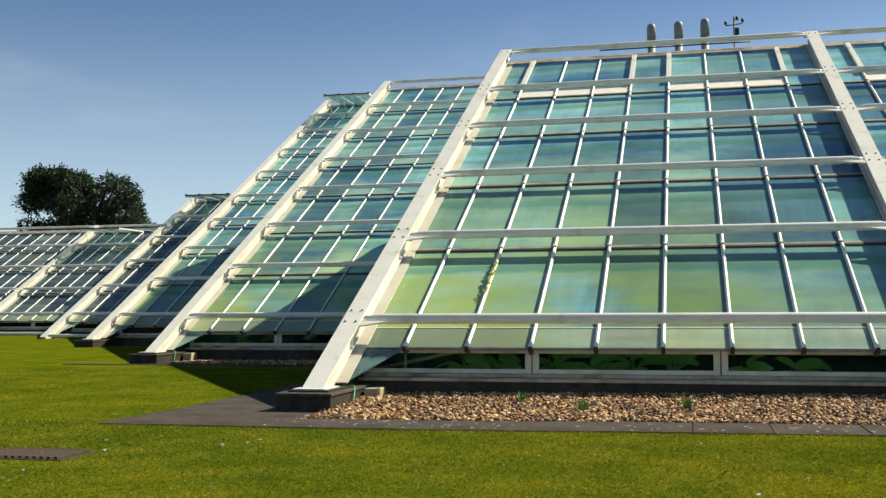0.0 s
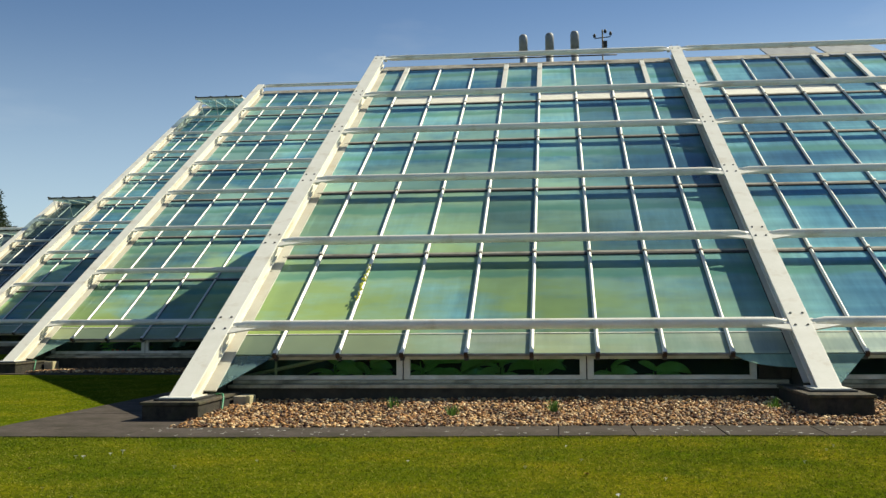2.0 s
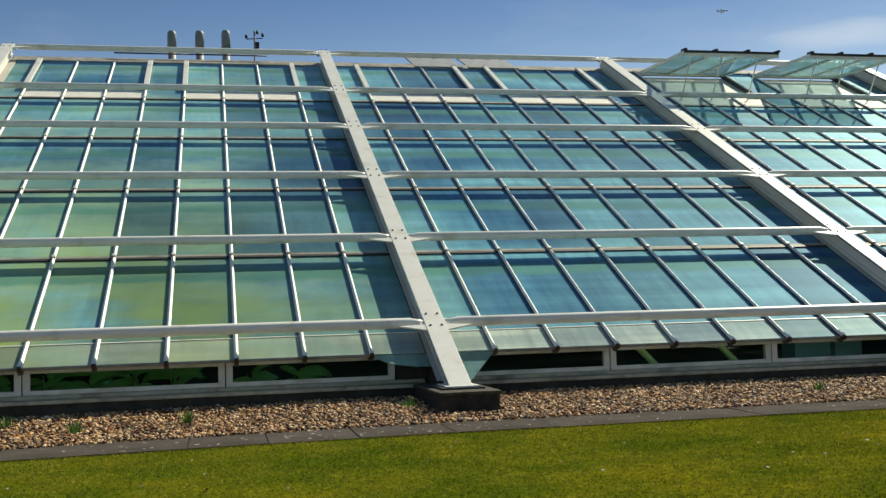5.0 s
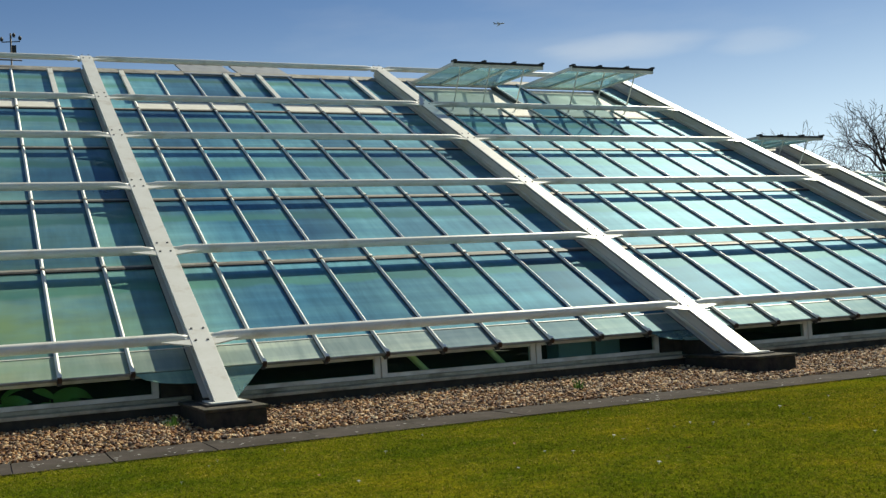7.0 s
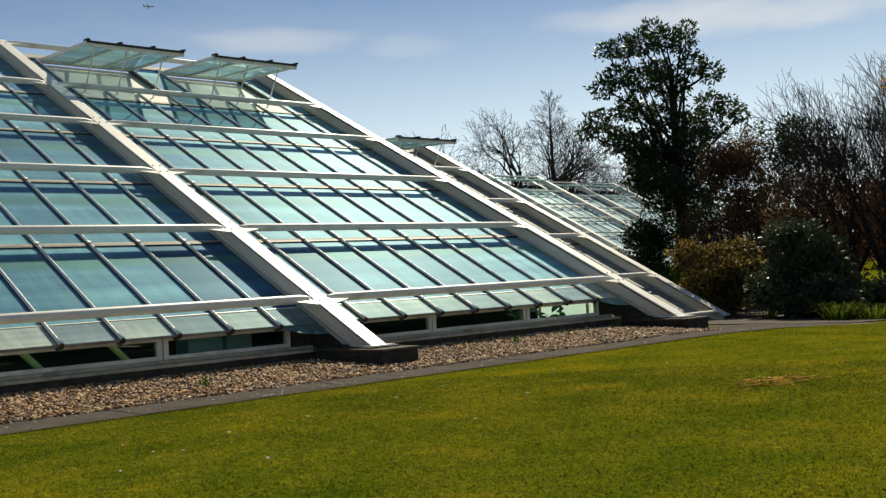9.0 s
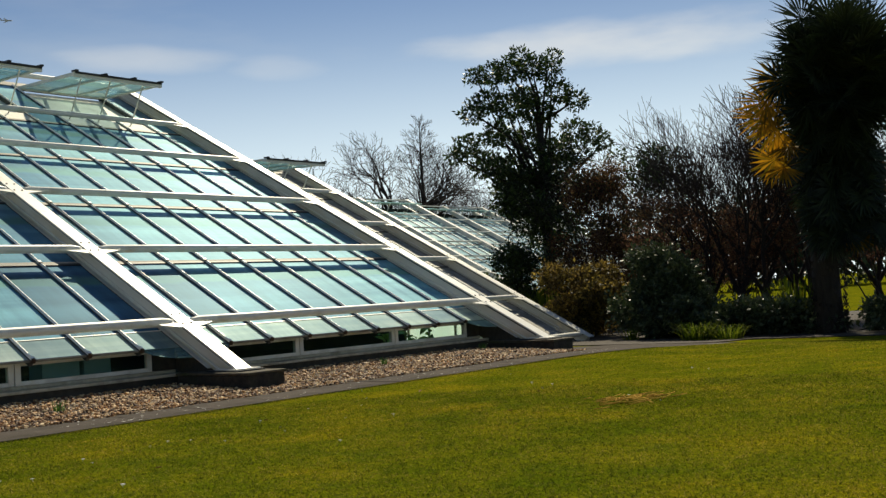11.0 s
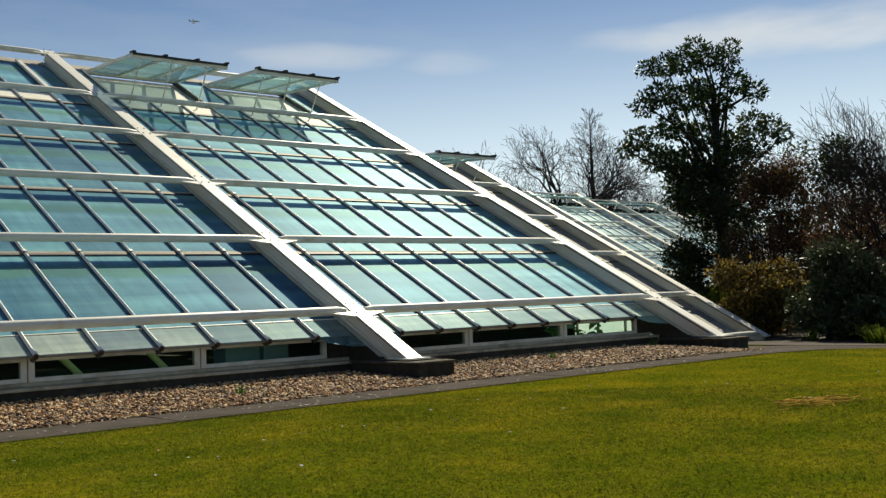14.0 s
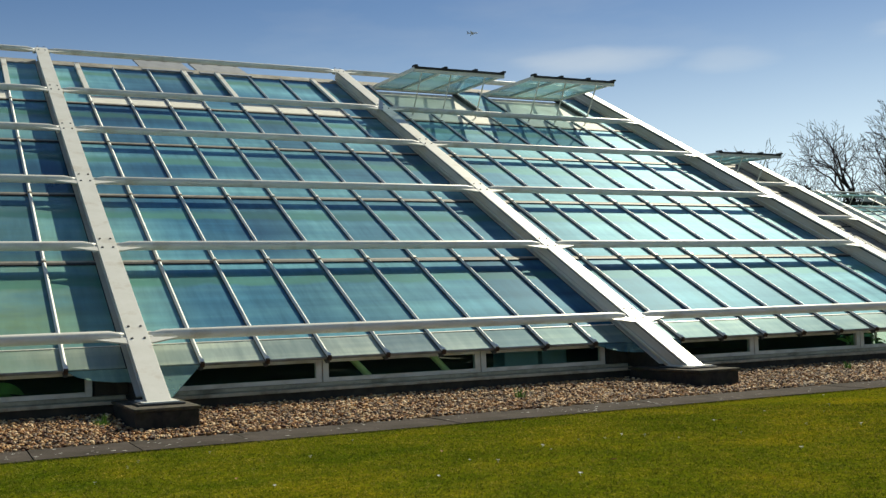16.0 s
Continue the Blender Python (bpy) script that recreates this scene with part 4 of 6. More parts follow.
def small_range(x0, bays, back):
    """Far range with narrow bays: rails stand off above the glass."""
    wide, rails, low = 5.4, (19.4, 16.4, 13.85, 11.3, 8.7, 6.1), 3.4
    house = thing("glasshouse", "distant glasshouse range of narrow bays behind trees", "glasshouse", "glasshouse ranges")
    mr = once("small_rafter", lambda: box(-0.13, 0.13, 0.0, 19.5, -0.34, 0.0, 0.01), WHITE)
    mp = once("small_rail", lambda: tube([(0.14, 0, -0.08), (wide - 0.14, 0, -0.08)], 0.065, 8), WHITE)
    mb = once("small_bar", lambda: box(-0.03, 0.03, low, 17.6, 0.0, 0.07), BAR)
    mt = once("small_transom", lambda: box(0.13, wide - 0.13, -0.03, 0.03, 0.008, 0.05), DARK_BAR)
    for k in range(bays + 1):
        part("rafter", mr, None, house, "white steel rafter", slope(x0 + wide * k, back))
    cuts = (low,) + rails[:0:-1] + (17.6,)
    for k in range(bays):
        x = x0 + wide * k
        m = slope(x, back, 0, -0.38)
        for q in rails:
            part("purlin", mp, None, house, "white tubular rail", slope(x, back, q))
        for a, b in zip(cuts, cuts[1:]):
            for j in range(5):
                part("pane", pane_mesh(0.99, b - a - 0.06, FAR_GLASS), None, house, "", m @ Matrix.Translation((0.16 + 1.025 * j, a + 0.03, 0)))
            part("transom", mt, None, house, "", m @ Matrix.Translation((0, a, 0)))
        for j in range(1, 5):
            part("glazing_bar", mb, None, house, "", m @ Matrix.Translation((0.14 + 1.025 * j, 0, 0)))
        v = part("roof_vent", box(0.4, wide - 0.4, -1.5, 0.0, -0.03, 0.03, 0.01), VENT_GLASS, house, "propped-open roof vent", m @ Matrix.Translation((0, 18.9, 0.12)) @ Matrix.Rotation(radians(-26), 4, "X"))
        for j in range(5):
            part("strut", once("small_strut", lambda: tube([(0, -1.3, -0.05), (0, -0.9, -0.7)], 0.03, 6), WHITE), None, v, "thin white strut", Matrix.Translation((0.5 + 1.1 * j, 0, 0)))
    e = x0 + wide * bays
    for xg in (x0, e):
        pts = [(back + 1.0, -0.3), (back + 1.0, 0.2), (back + 17.2, 8.7), (back + 24.0, -0.3)]
        bm = bmesh.new()
        vs = [bm.verts.new((xg - 0.05, y, z)) for y, z in pts] + [bm.verts.new((xg + 0.05, y, z)) for y, z in pts]
        for f in ((0, 1, 2, 3), (7, 6, 5, 4), (0, 4, 5, 1), (1, 5, 6, 2), (2, 6, 7, 3), (3, 7, 4, 0)):
            bm.faces.new([vs[i] for i in f])
        part("end_wall", bm, END, house, "weathered end wall, shade put into its grey colour")
    part("eaves_wall", box(x0 + 0.06, e - 0.06, back + 2.6, back + 2.8, -0.3, 1.2), GUTTER, house, "low grey wall below the glass")
    bm = bmesh.new()
    lo = [(x0 + .06, back + 17.0, 8.6), (e - .06, back + 17.0, 8.6), (e - .06, back + 23.8, -0.2), (x0 + .06, back + 23.8, -0.2)]
    vs = [bm.verts.new(p) for p in lo] + [bm.verts.new((p[0], p[1] + 0.12, p[2])) for p in lo]
    for f in ((0, 1, 2, 3), (7, 6, 5, 4), (0, 4, 5, 1), (1, 5, 6, 2), (2, 6, 7, 3), (3, 7, 4, 0)):
        bm.faces.new([vs[i] for i in f])
    part("far_slope", bm, DARKIN, house, "far roof slope, coloured dark for the dim interior")
    return house


for x0, back in ((57.6, 22.0), (70.6, 24.7), (83.5, 27.4)):
    small_range(x0, 2, back)
# small vents of the far slope that stick up over the ridge
for x0, w in ((13.1, 1.65), (15.0, 1.75)):
    def lid(w=w):
        bm = prism([(0, 0), (w, 0), (w, 2.1), (0, 2.1)], -0.02, 0.02)
        for k in range(4):
            box_into(bm, k * (w - 0.08) / 3, k * (w - 0.08) / 3 + 0.08, 2.02, 2.22, 0.021, 0.09)
        return bm
    part("ridge_vent", lid(), FLUE, main, "small grey vent lid on the ridge", Matrix.Translation((x0, 19.0, 9.90)) @ Matrix.Rotation(radians(22), 4, "X"))
for x0, x1 in ((3.4, 5.4), (5.7, 7.9)):
    part("ridge_vent", box(x0, x1, 19.6, 21.0, 10.10, 10.14), FLUE, main, "flat grey vent lid on the ridge")
    part("ridge_rod", tube([(x0 - 0.2, 19.4, 10.27), (x1 + 0.2, 19.4, 10.27)], 0.025, 6), BLACK, main, "thin dark vent rod")

# ---- paths and gravel ----
strip("gravel_bed", 0.40, 29.45, -1.46, 1.95, 0.012, GRAVEL_BED, "bed of tan gravel below the glass", 0.1, "structure", "gravel")
strip("gravel_bed", -9.5, -0.6, 12.9, 15.0, 0.012, GRAVEL_BED, "bed of tan gravel in shadow", 0.1, "structure", "gravel")
def slab_path(label, x0, x1, y0, y1, length, along_x, seed, stone=None):
    """Paving slabs laid in one row, each a piece of its own on a mortar bed."""
    rng = random.Random(seed)
    bed = strip("pavement", x0, x1, y0, y1, 0.004, KERB, label, 0.1)
    u, end = (x0, x1) if along_x else (y0, y1)
    while u < end - 0.05:
        v = min(u + length * rng.uniform(0.75, 1.25), end)
        a, b, c, d = (u, v, y0, y1) if along_x else (x0, x1, u, v)
        cx, cy = (a + b) / 2, (c + d) / 2
        gx = (ground_z(b, cy) - ground_z(a, cy)) / (b - a)
        bm = box(a - cx + 0.006, b - cx - 0.006, c - cy, d - cy, -0.03, 0.0, 0.006)
        ob = part("slab", bm, stone or PAVING, bed, "", Matrix.Translation((cx, cy, ground_z(cx, cy) + 0.022 + rng.uniform(-0.003, 0.003))) @ Euler((rng.uniform(-0.003, 0.003), -math.atan(gx), 0)).to_matrix().to_4x4())
        u = v
    return bed


slab_path("worn grey paving slabs with pale lichen spots", -2.25, 31.0, -2.62, -1.47, 1.25, True, 3)
slab_path("worn grey paving beside the end wall", -2.25, -0.56, -1.46, 12.1, 1.3, False, 4)
slab_path("worn grey paving before the first plinth", -0.56, 0.40, -1.46, 1.9, 1.2, False, 9)
slab_path("worn grey paving at the path's end", 31.0, 36.2, -2.4, 1.6, 1.6, True, 5)
slab_path("worn grey paving round the last rafter", 29.45, 31.0, -1.46, 1.6, 1.5, True, 8)
slab_path("narrow grey paving strip before shaded gravel", -12.4, -2.3, 12.2, 12.62, 1.2, True, 6)


# ---- loose ground cover ----
def stones(name, label, x0, x1, y0, y1, count, seed, skip=()):
    rng = np.random.default_rng(seed)
    g = (1 + 5 ** 0.5) / 2
    v = np.array([(-1, g, 0), (1, g, 0), (-1, -g, 0), (1, -g, 0), (0, -1, g), (0, 1, g), (0, -1, -g), (0, 1, -g), (g, 0, -1), (g, 0, 1), (-g, 0, -1), (-g, 0, 1)])
    v /= np.linalg.norm(v[0])
    f = np.array([(0, 11, 5), (0, 5, 1), (0, 1, 7), (0, 7, 10), (0, 10, 11), (1, 5, 9), (5, 11, 4), (11, 10, 2), (10, 7, 6), (7, 1, 8),
                  (3, 9, 4), (3, 4, 2), (3, 2, 6), (3, 6, 8), (3, 8, 9), (4, 9, 5), (2, 4, 11), (6, 2, 10), (8, 6, 7), (9, 8, 1)])
    px, py = rng.uniform(x0, x1, count), rng.uniform(y0, y1, count)
    keep = np.ones(count, bool)
    for a, b, c, d in skip:
        keep &= ~((px > a) & (px < b) & (py > c) & (py < d))
    px, py = px[keep], py[keep]
    n = len(px)
    pz = np.array([ground_z(a, b) + (gravel_lift(b) if b < 5 else 0) for a, b in zip(px, py)]) + 0.018 + rng.uniform(0, 0.04, n)
    size = rng.uniform(0.010, 0.036, n)
    ax = np.stack([size * rng.uniform(0.8, 1.5, n), size * rng.uniform(0.7, 1.1, n), size * rng.uniform(0.45, 0.8, n)], 1)
    pts = v[None] * (1 + rng.uniform(-0.22, 0.22, (n, 12, 1))) * ax[:, None]
    t, e = rng.uniform(0, math.tau, n), rng.uniform(-0.6, 0.6, n)
    ct, st, ce, se = np.cos(t)[:, None], np.sin(t)[:, None], np.cos(e)[:, None], np.sin(e)[:, None]
    X, Y, Z = pts[..., 0], pts[..., 1], pts[..., 2]
    X, Z = X * ce + Z * se, -X * se + Z * ce
    X, Y = X * ct - Y * st, X * st + Y * ct
    out = np.stack([X + px[:, None], Y + py[:, None], Z + pz[:, None]], -1).reshape(-1, 3)
    faces = (f[None] + (np.arange(n) * 12)[:, None, None]).reshape(-1, 3)
    me = raw(name, out.tolist(), faces.tolist(), STONE)
    return tagged(new(name, me), label, "gravel", kind="stuff")


stones("gravel", "loose tan and brown gravel below the glass", 0.42, 29.4, -1.53, 1.88, 44000, 11,
       [(k * 10 - 0.47, k * 10 + 0.47, -0.47, 1.8) for k in (0, 1, 2, 3)])
stones("gravel", "loose gravel in the shade of the set-back range", -9.4, -0.7, 12.8, 14.9, 4500, 12)


def blades(name, label, count, seed, r0, r1, a0, a1, height, material):
    """Short grass over the part of the lawn that the walk passes, thinning with distance."""
    rng = np.random.default_rng(seed)
    r, a = rng.uniform(r0, r1, count), np.radians(rng.uniform(a0, a1, count))
    px, py = 6.6 + r * np.sin(a), -15.9 + r * np.cos(a)
    edge = -2.68 + 0.04 * np.sin(px * 3.1) + 0.04 * np.sin(px * 7.7 + 1)
    keep = ((py < edge) | (px < -2.2)) & ~((py > 12.1) & (px > -13)) & ~((px > 31) & (px < 36.2) & (py > -2.42)) & ~((px > 36.2) & (px < 38.7) & (py > -1.6)) & (px < 38.7)
    px, py, r = px[keep], py[keep], r[keep]
    n = len(px)
    pz = np.array([ground_z(x, y) for x, y in zip(px, py)])
    h = height * rng.uniform(0.3, 1.2, n)
    w = rng.uniform(0.004, 0.008, n) * np.clip(r / 9, 1, 2.2)
    lean = rng.uniform(1.0, 3.0, n) * height
    la = rng.uniform(0, math.tau, n)
    t = la - math.pi / 2
    tri = np.empty((n, 3, 3))
    tri[:, 0] = np.stack([px - w * np.cos(t), py - w * np.sin(t), pz - 0.004], 1)
    tri[:, 1] = np.stack([px + w * np.cos(t), py + w * np.sin(t), pz - 0.004], 1)
    tri[:, 2] = np.stack([px + lean * np.cos(la), py + lean * np.sin(la), pz + h], 1)
    me = raw(name, tri.reshape(-1, 3).tolist(), np.arange(3 * n).reshape(-1, 3).tolist(), material)
    return tagged(new(name, me), label, "grass", kind="stuff")


blades("grass", "short yellow-green mown lawn grass", 420000, 21, 7.2, 32, -42, 82, 0.013, GRASS)


blades("grass", "upright tips of mown grass near the walk", 190000, 22, 7.2, 17, -42, 82, 0.020, GRASS)


def edge_grass():
    """Longer tufts that lean over the paving."""
    rng = np.random.default_rng(23)
    n = 26000
    px = rng.uniform(-12.0, 31.0, n)
    py = -2.65 + rng.normal(0, 0.04, n) + 0.045 * np.sin(px * 2.3) * np.sin(px * 0.71)
    keep = px > -2.3
    px, py = px[keep], py[keep]
    n = len(px)
    pz = np.array([ground_z(x, y) for x, y in zip(px, py)])
    a = rng.uniform(0, math.tau, n)
    h, w = rng.uniform(0.008, 0.028, n), rng.uniform(0.004, 0.008, n)
    tri = np.empty((n, 3, 3))
    tri[:, 0] = np.stack([px - w * np.cos(a), py - w * np.sin(a), pz], 1)
    tri[:, 1] = np.stack([px + w * np.cos(a), py + w * np.sin(a), pz], 1)
    tri[:, 2] = np.stack([px + rng.normal(0, 0.02, n), py + rng.uniform(-0.02, 0.05, n), pz + h], 1)
    tagged(new("edge_grass", raw("edge_grass", tri.reshape(-1, 3).tolist(), np.arange(3 * n).reshape(-1, 3).tolist(), GRASS)), "longer grass tufts along the paving edge", "grass", kind="stuff")


edge_grass()


# ---- plants ----
def leaf_mesh(name, clumps, count, size, aspect, material, seed, shell=0.55, droop=0.0, clip_z=None):
    """Many small pointed leaves in clumps given as (x, y, z, rx, ry, rz)."""
    rng = np.random.default_rng(seed)
    c = np.array(clumps, float)
    wgt = c[:, 3] * c[:, 4] * c[:, 5]
    pick = rng.choice(len(c), count, p=wgt / wgt.sum())
    d = rng.normal(size=(count, 3))
    d /= np.linalg.norm(d, axis=1)[:, None]
    rad = (shell + (1 - shell) * rng.random(count)) ** 0.7
    rad *= 1 + 0.34 * np.sin(d[:, 0] * 7 + pick) * np.sin(d[:, 1] * 6 + 2 * pick) + 0.15 * rng.normal(size=count)
    p = c[pick, :3] + d * rad[:, None] * c[pick, 3:]
    if clip_z is not None:
        p[:, 2] = np.maximum(p[:, 2], clip_z)
    u = rng.normal(size=(count, 3)) * 0.7 + d * 0.8
    u[:, 2] -= droop
    u /= np.linalg.norm(u, axis=1)[:, None]
    w = np.cross(u, rng.normal(size=(count, 3)))
    w /= np.linalg.norm(w, axis=1)[:, None]
    ln = size * rng.uniform(0.6, 1.35, count)[:, None]
    q = np.empty((count, 4, 3))
    q[:, 0] = p
    q[:, 1] = p + u * ln * 0.45 + w * ln * aspect
    q[:, 2] = p + u * ln
    q[:, 3] = p + u * ln * 0.45 - w * ln * aspect
    return raw(name, q.reshape(-1, 3).tolist(), np.arange(4 * count).reshape(-1, 4).tolist(), material)


def grow(bm, start, way, length, radius, depth, rng, spread=0.6, forks=3, lift=0.15, shrink=0.68, seg=5, tips=None, least=0.0):
    """Branches that fork and taper."""
    pts, p, d = [start], Vector(start), Vector(way).normalized()
    steps = 3
    for k in range(steps):
        d = (d + Vector((rng.uniform(-1, 1), rng.uniform(-1, 1), rng.uniform(-1, 1))) * 0.16 + Vector((0, 0, lift * 0.3))).normalized()
        p = p + d * (length / steps)
        pts.append(p.copy())
    radius = max(radius, least)
    end = max(radius * 0.62, least)
    tube_into(bm, pts, [radius + (end - radius) * k / steps for k in range(steps + 1)], seg if depth > 1 else 3, caps=False)
    if tips is not None and depth <= 1:
        tips.append(p.copy())
    if depth == 0:
        return
    for k in range(forks):
        ang = math.tau * (k + rng.random() * 0.7) / forks
        side = d.orthogonal().normalized()
        side = Matrix.Rotation(ang, 3, d) @ side
        nd = (d + side * spread * rng.uniform(0.6, 1.3) + Vector((0, 0, lift))).normalized()
        at = pts[-1] if k < forks - 1 else pts[-2]
        grow(bm, at, nd, length * shrink * rng.uniform(0.8, 1.2), end * 0.85, depth - 1, rng, spread, forks, lift, shrink, seg, tips, least)


def bare_tree(x, y, z, height, trunk, label, seed, depth=5, spread=0.55, forks=3, lift=0.12, first=0.33, material=None):
    t = thing("tree", label, "tree", "leafless trees", Matrix.Translation((x, y, ground_z(x, y) + z)))
    rng = random.Random(seed)
    bm = bmesh.new()
    L = height * first
    tube_into(bm, [(0, 0, -0.3), (0.05, 0.02, L * 0.5), (0, 0.06, L)], [trunk * 1.2, trunk, trunk * 0.8], 7)
    part("trunk", bm, BARK, t)
    bm = bmesh.new()
    for k in range(4):
        a = k * 1.7 + rng.random()
        grow(bm, Vector((0, 0.05, L * (0.82 + 0.06 * k))), Vector((math.cos(a) * spread, math.sin(a) * spread, 1)), height * 0.27, trunk * 0.6, depth, rng, spread, forks, lift, 0.70, 5, None, 0.016 if x > 60 else 0.009)
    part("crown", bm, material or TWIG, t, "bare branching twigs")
    return t


def leafy_tree(x, y, z, trunk_h, trunk_r, clumps, leaves, size, material, label, seed, aspect=0.22):
    t = thing("tree", label, "tree", "", Matrix.Translation((x, y, ground_z(x, y) + z)))
    rng = random.Random(seed)
    bm = bmesh.new()
    tube_into(bm, [(0, 0, -0.7), (0.06, 0.05, trunk_h * 0.5), (0.0, 0.1, trunk_h)], [trunk_r * 1.25, trunk_r, trunk_r * 0.6], 9)
    part("trunk", bm, BARK, t)
    for c in clumps:
        b0 = Vector((0.03, 0.05, min(trunk_h * rng.uniform(0.45, 0.95), max(c[2] - 0.6, 0.8))))
        e = Vector(c[:3])
        mid = (b0 + e) / 2 + Vector((rng.uniform(-.2, .2), rng.uniform(-.2, .2), rng.uniform(0, .3)))
        part("limb", tube([b0, mid, e], [trunk_r * 0.38, trunk_r * 0.26, trunk_r * 0.10], 6), BARK, t)
    part("crown", leaf_mesh("crown", clumps, leaves, size, aspect, material, seed), None, t, "many small dark leaves with gaps of sky")
    return t


def shrub(x, y, clumps, leaves, size, material, label, seed, aspect=0.25, stems=7):
    z = ground_z(x, y)
    t = thing("shrub", label, "shrub", "", Matrix.Translation((x, y, z)))
    rng = random.Random(seed)
    for k in range(stems):
        bm = bmesh.new()
        c = clumps[k % len(clumps)]
        grow(bm, Vector((c[0] * 0.5, c[1] * 0.5, -0.1)), Vector((rng.uniform(-.5, .5), rng.uniform(-.5, .5), 1)), c[2] * 0.6, 0.035, 2, rng, 0.5, 3, 0.1, 0.7, 4)
        part("stem", bm, TWIG, t)
    part("foliage", leaf_mesh("foliage", clumps, leaves, size, aspect, material, seed, 0.35, clip_z=0.03), None, t)
    return t


def scatter(seed, count, box6, r0, r1, flat=0.8):
    """Random clumps inside a box, as leaf_mesh() takes them."""
    rng = random.Random(seed)
    x0, x1, y0, y1, z0, z1 = box6
    out = []
    for _ in range(count):
        r = rng.uniform(r0, r1)
        out.append((rng.uniform(x0, x1), rng.uniform(y0, y1), rng.uniform(z0, z1), r, r, r * flat))
    return out


def strap_plant(x, y, count, height, spread, label, seed, material=None, name="strap_plant", category="plant", lift=0.0, kind=""):
    rng = random.Random(seed)
    verts, faces = [], []
    for _ in range(count):
        a, r = rng.uniform(0, math.tau), spread * rng.random() ** 0.6 * 0.6
        bx, by = r * math.cos(a), r * math.sin(a)
        h = height * rng.uniform(0.55, 1.15)
        o = spread * rng.uniform(0.1, 0.7)
        w = 0.018 * (0.6 + height)
        b = len(verts)
        for k, (u, hh) in enumerate(((0, 0), (0.25, 0.6), (0.7, 1.0), (1.15, 0.82))):
            px, py = bx + math.cos(a) * o * u, by + math.sin(a) * o * u
            ww = w * (1 - 0.3 * k)
            verts += [(px - math.sin(a) * ww, py + math.cos(a) * ww, h * hh), (px + math.sin(a) * ww, py - math.cos(a) * ww, h * hh)]
        for k in range(3):
            faces.append((b + 2 * k, b + 2 * k + 1, b + 2 * k + 3, b + 2 * k + 2))
    ob = new(name, raw(name, verts, faces, material or LEAF_GREEN))
    ob.location = (x, y, ground_z(x, y) + lift)
    return tagged(ob, label, category, kind=kind)


strip("flower_bed", 36.25, 38.65, -1.6, 5.0, 0.03, SOIL, "dark soil at the end of the path", 0.1, "structure", "soil")
strip("flower_bed", 38.7, 60.0, -14.0, 26.0, 0.03, SOIL, "dark shaded soil under shrubs and trees", 0.1, "structure", "soil")
# evergreen beside the far ranges
EX, EY, BIG_TREE = 54.95, 16.9, 1.24
ev = []
erng = random.Random(33)
for x, z, r in ((-2.6, 7.9, 0.75), (-3.2, 7.5, 0.5), (-1.9, 7.1, 0.8), (-2.3, 9.3, 0.6), (-1.6, 9.9, 0.75), (-2.1, 11.2, 0.55), (-1.3, 11.3, 0.7), (-0.6, 11.0, 0.75), (0.0, 11.9, 0.55), (0.5, 11.3, 0.7),
                (1.2, 11.1, 0.65), (1.5, 11.9, 0.5), (1.6, 10.1, 0.7), (2.3, 9.6, 0.6), (2.2, 8.4, 0.75), (3.0, 8.1, 0.6), (3.4, 7.6, 0.45), (2.4, 7.2, 0.6), (0.7, 9.2, 0.8), (-0.5, 9.4, 0.85),
                (-1.2, 8.4, 0.8), (0.2, 8.0, 0.9), (1.3, 7.4, 0.8), (-0.6, 6.9, 0.9), (-1.0, 5.9, 0.7), (0.7, 6.2, 0.9), (1.6, 5.6, 0.7), (-0.4, 5.2, 0.95), (0.6, 4.6, 0.8),
                (0.1, 10.2, 0.7), (-0.8, 6.2, 0.8), (1.3, 6.6, 0.9), (1.9, 5.0, 0.85), (1.2, 4.0, 0.95),
                (1.5, 3.0, 0.7), (-0.9, 5.1, 0.7), (-0.2, 4.2, 0.75), (0.5, 3.5, 0.7), (-1.4, 6.8, 0.7), (-0.3, 6.0, 0.8)):
    w = erng.uniform(-1.2, 1.2)
    ev.append(tuple(BIG_TREE * q for q in ((x - 0.72) * 0.6 + w * 0.8, -(x - 0.72) * 0.8 + w * 0.6, z, r * 0.9, r * 0.9, r * 0.68)))
leafy_tree(EX, EY, 0.42, 11.5, 0.29, ev, 25000, 0.24, LEAF_DARK, "tall dark evergreen tree with ragged leafy crown", 31)

# round dark tree behind the furthest range
rt = [(-3.0 + 0.9 * c[0], c[1], 11.4 + 1.1 * c[2], c[3], c[4], c[5]) for c in scatter(41, 34, (-3, 3, -3, 3, -3, 3), 0.9, 1.5) if c[0] ** 2 + c[2] ** 2 < 9.5]
rt += [(2.2 + 1.15 * c[0], c[1], 10.6 + 1.2 * c[2], c[3], c[4], c[5]) for c in scatter(44, 34, (-3.2, 3.2, -3, 3, -3, 3), 0.8, 1.4) if c[0] ** 2 + c[2] ** 2 < 10]
leafy_tree(-48.7, 73.0, 0, 12.5, 0.55, rt, 62000, 0.27, LEAF_FAR, "broad round dark-leaved tree beyond the glasshouse", 42)
leafy_tree(-58.5, 70.0, 0, 6.0, 0.3, [(0, 0, 8.6, 1.2, 1.2, 0.9), (0.3, 0, 7.2, 2.0, 2.0, 1.2), (0, 0, 5.5, 2.4, 2.4, 1.4)], 4000, 0.45, LEAF_FAR, "dark conifer at the edge of the far trees", 43)

# leafless trees
bare_tree(78.7, 51.2, 0, 17.4, 0.70, "wide leafless tree against pale sky", 51, 6, 0.74, 3, 0.04, 0.30)


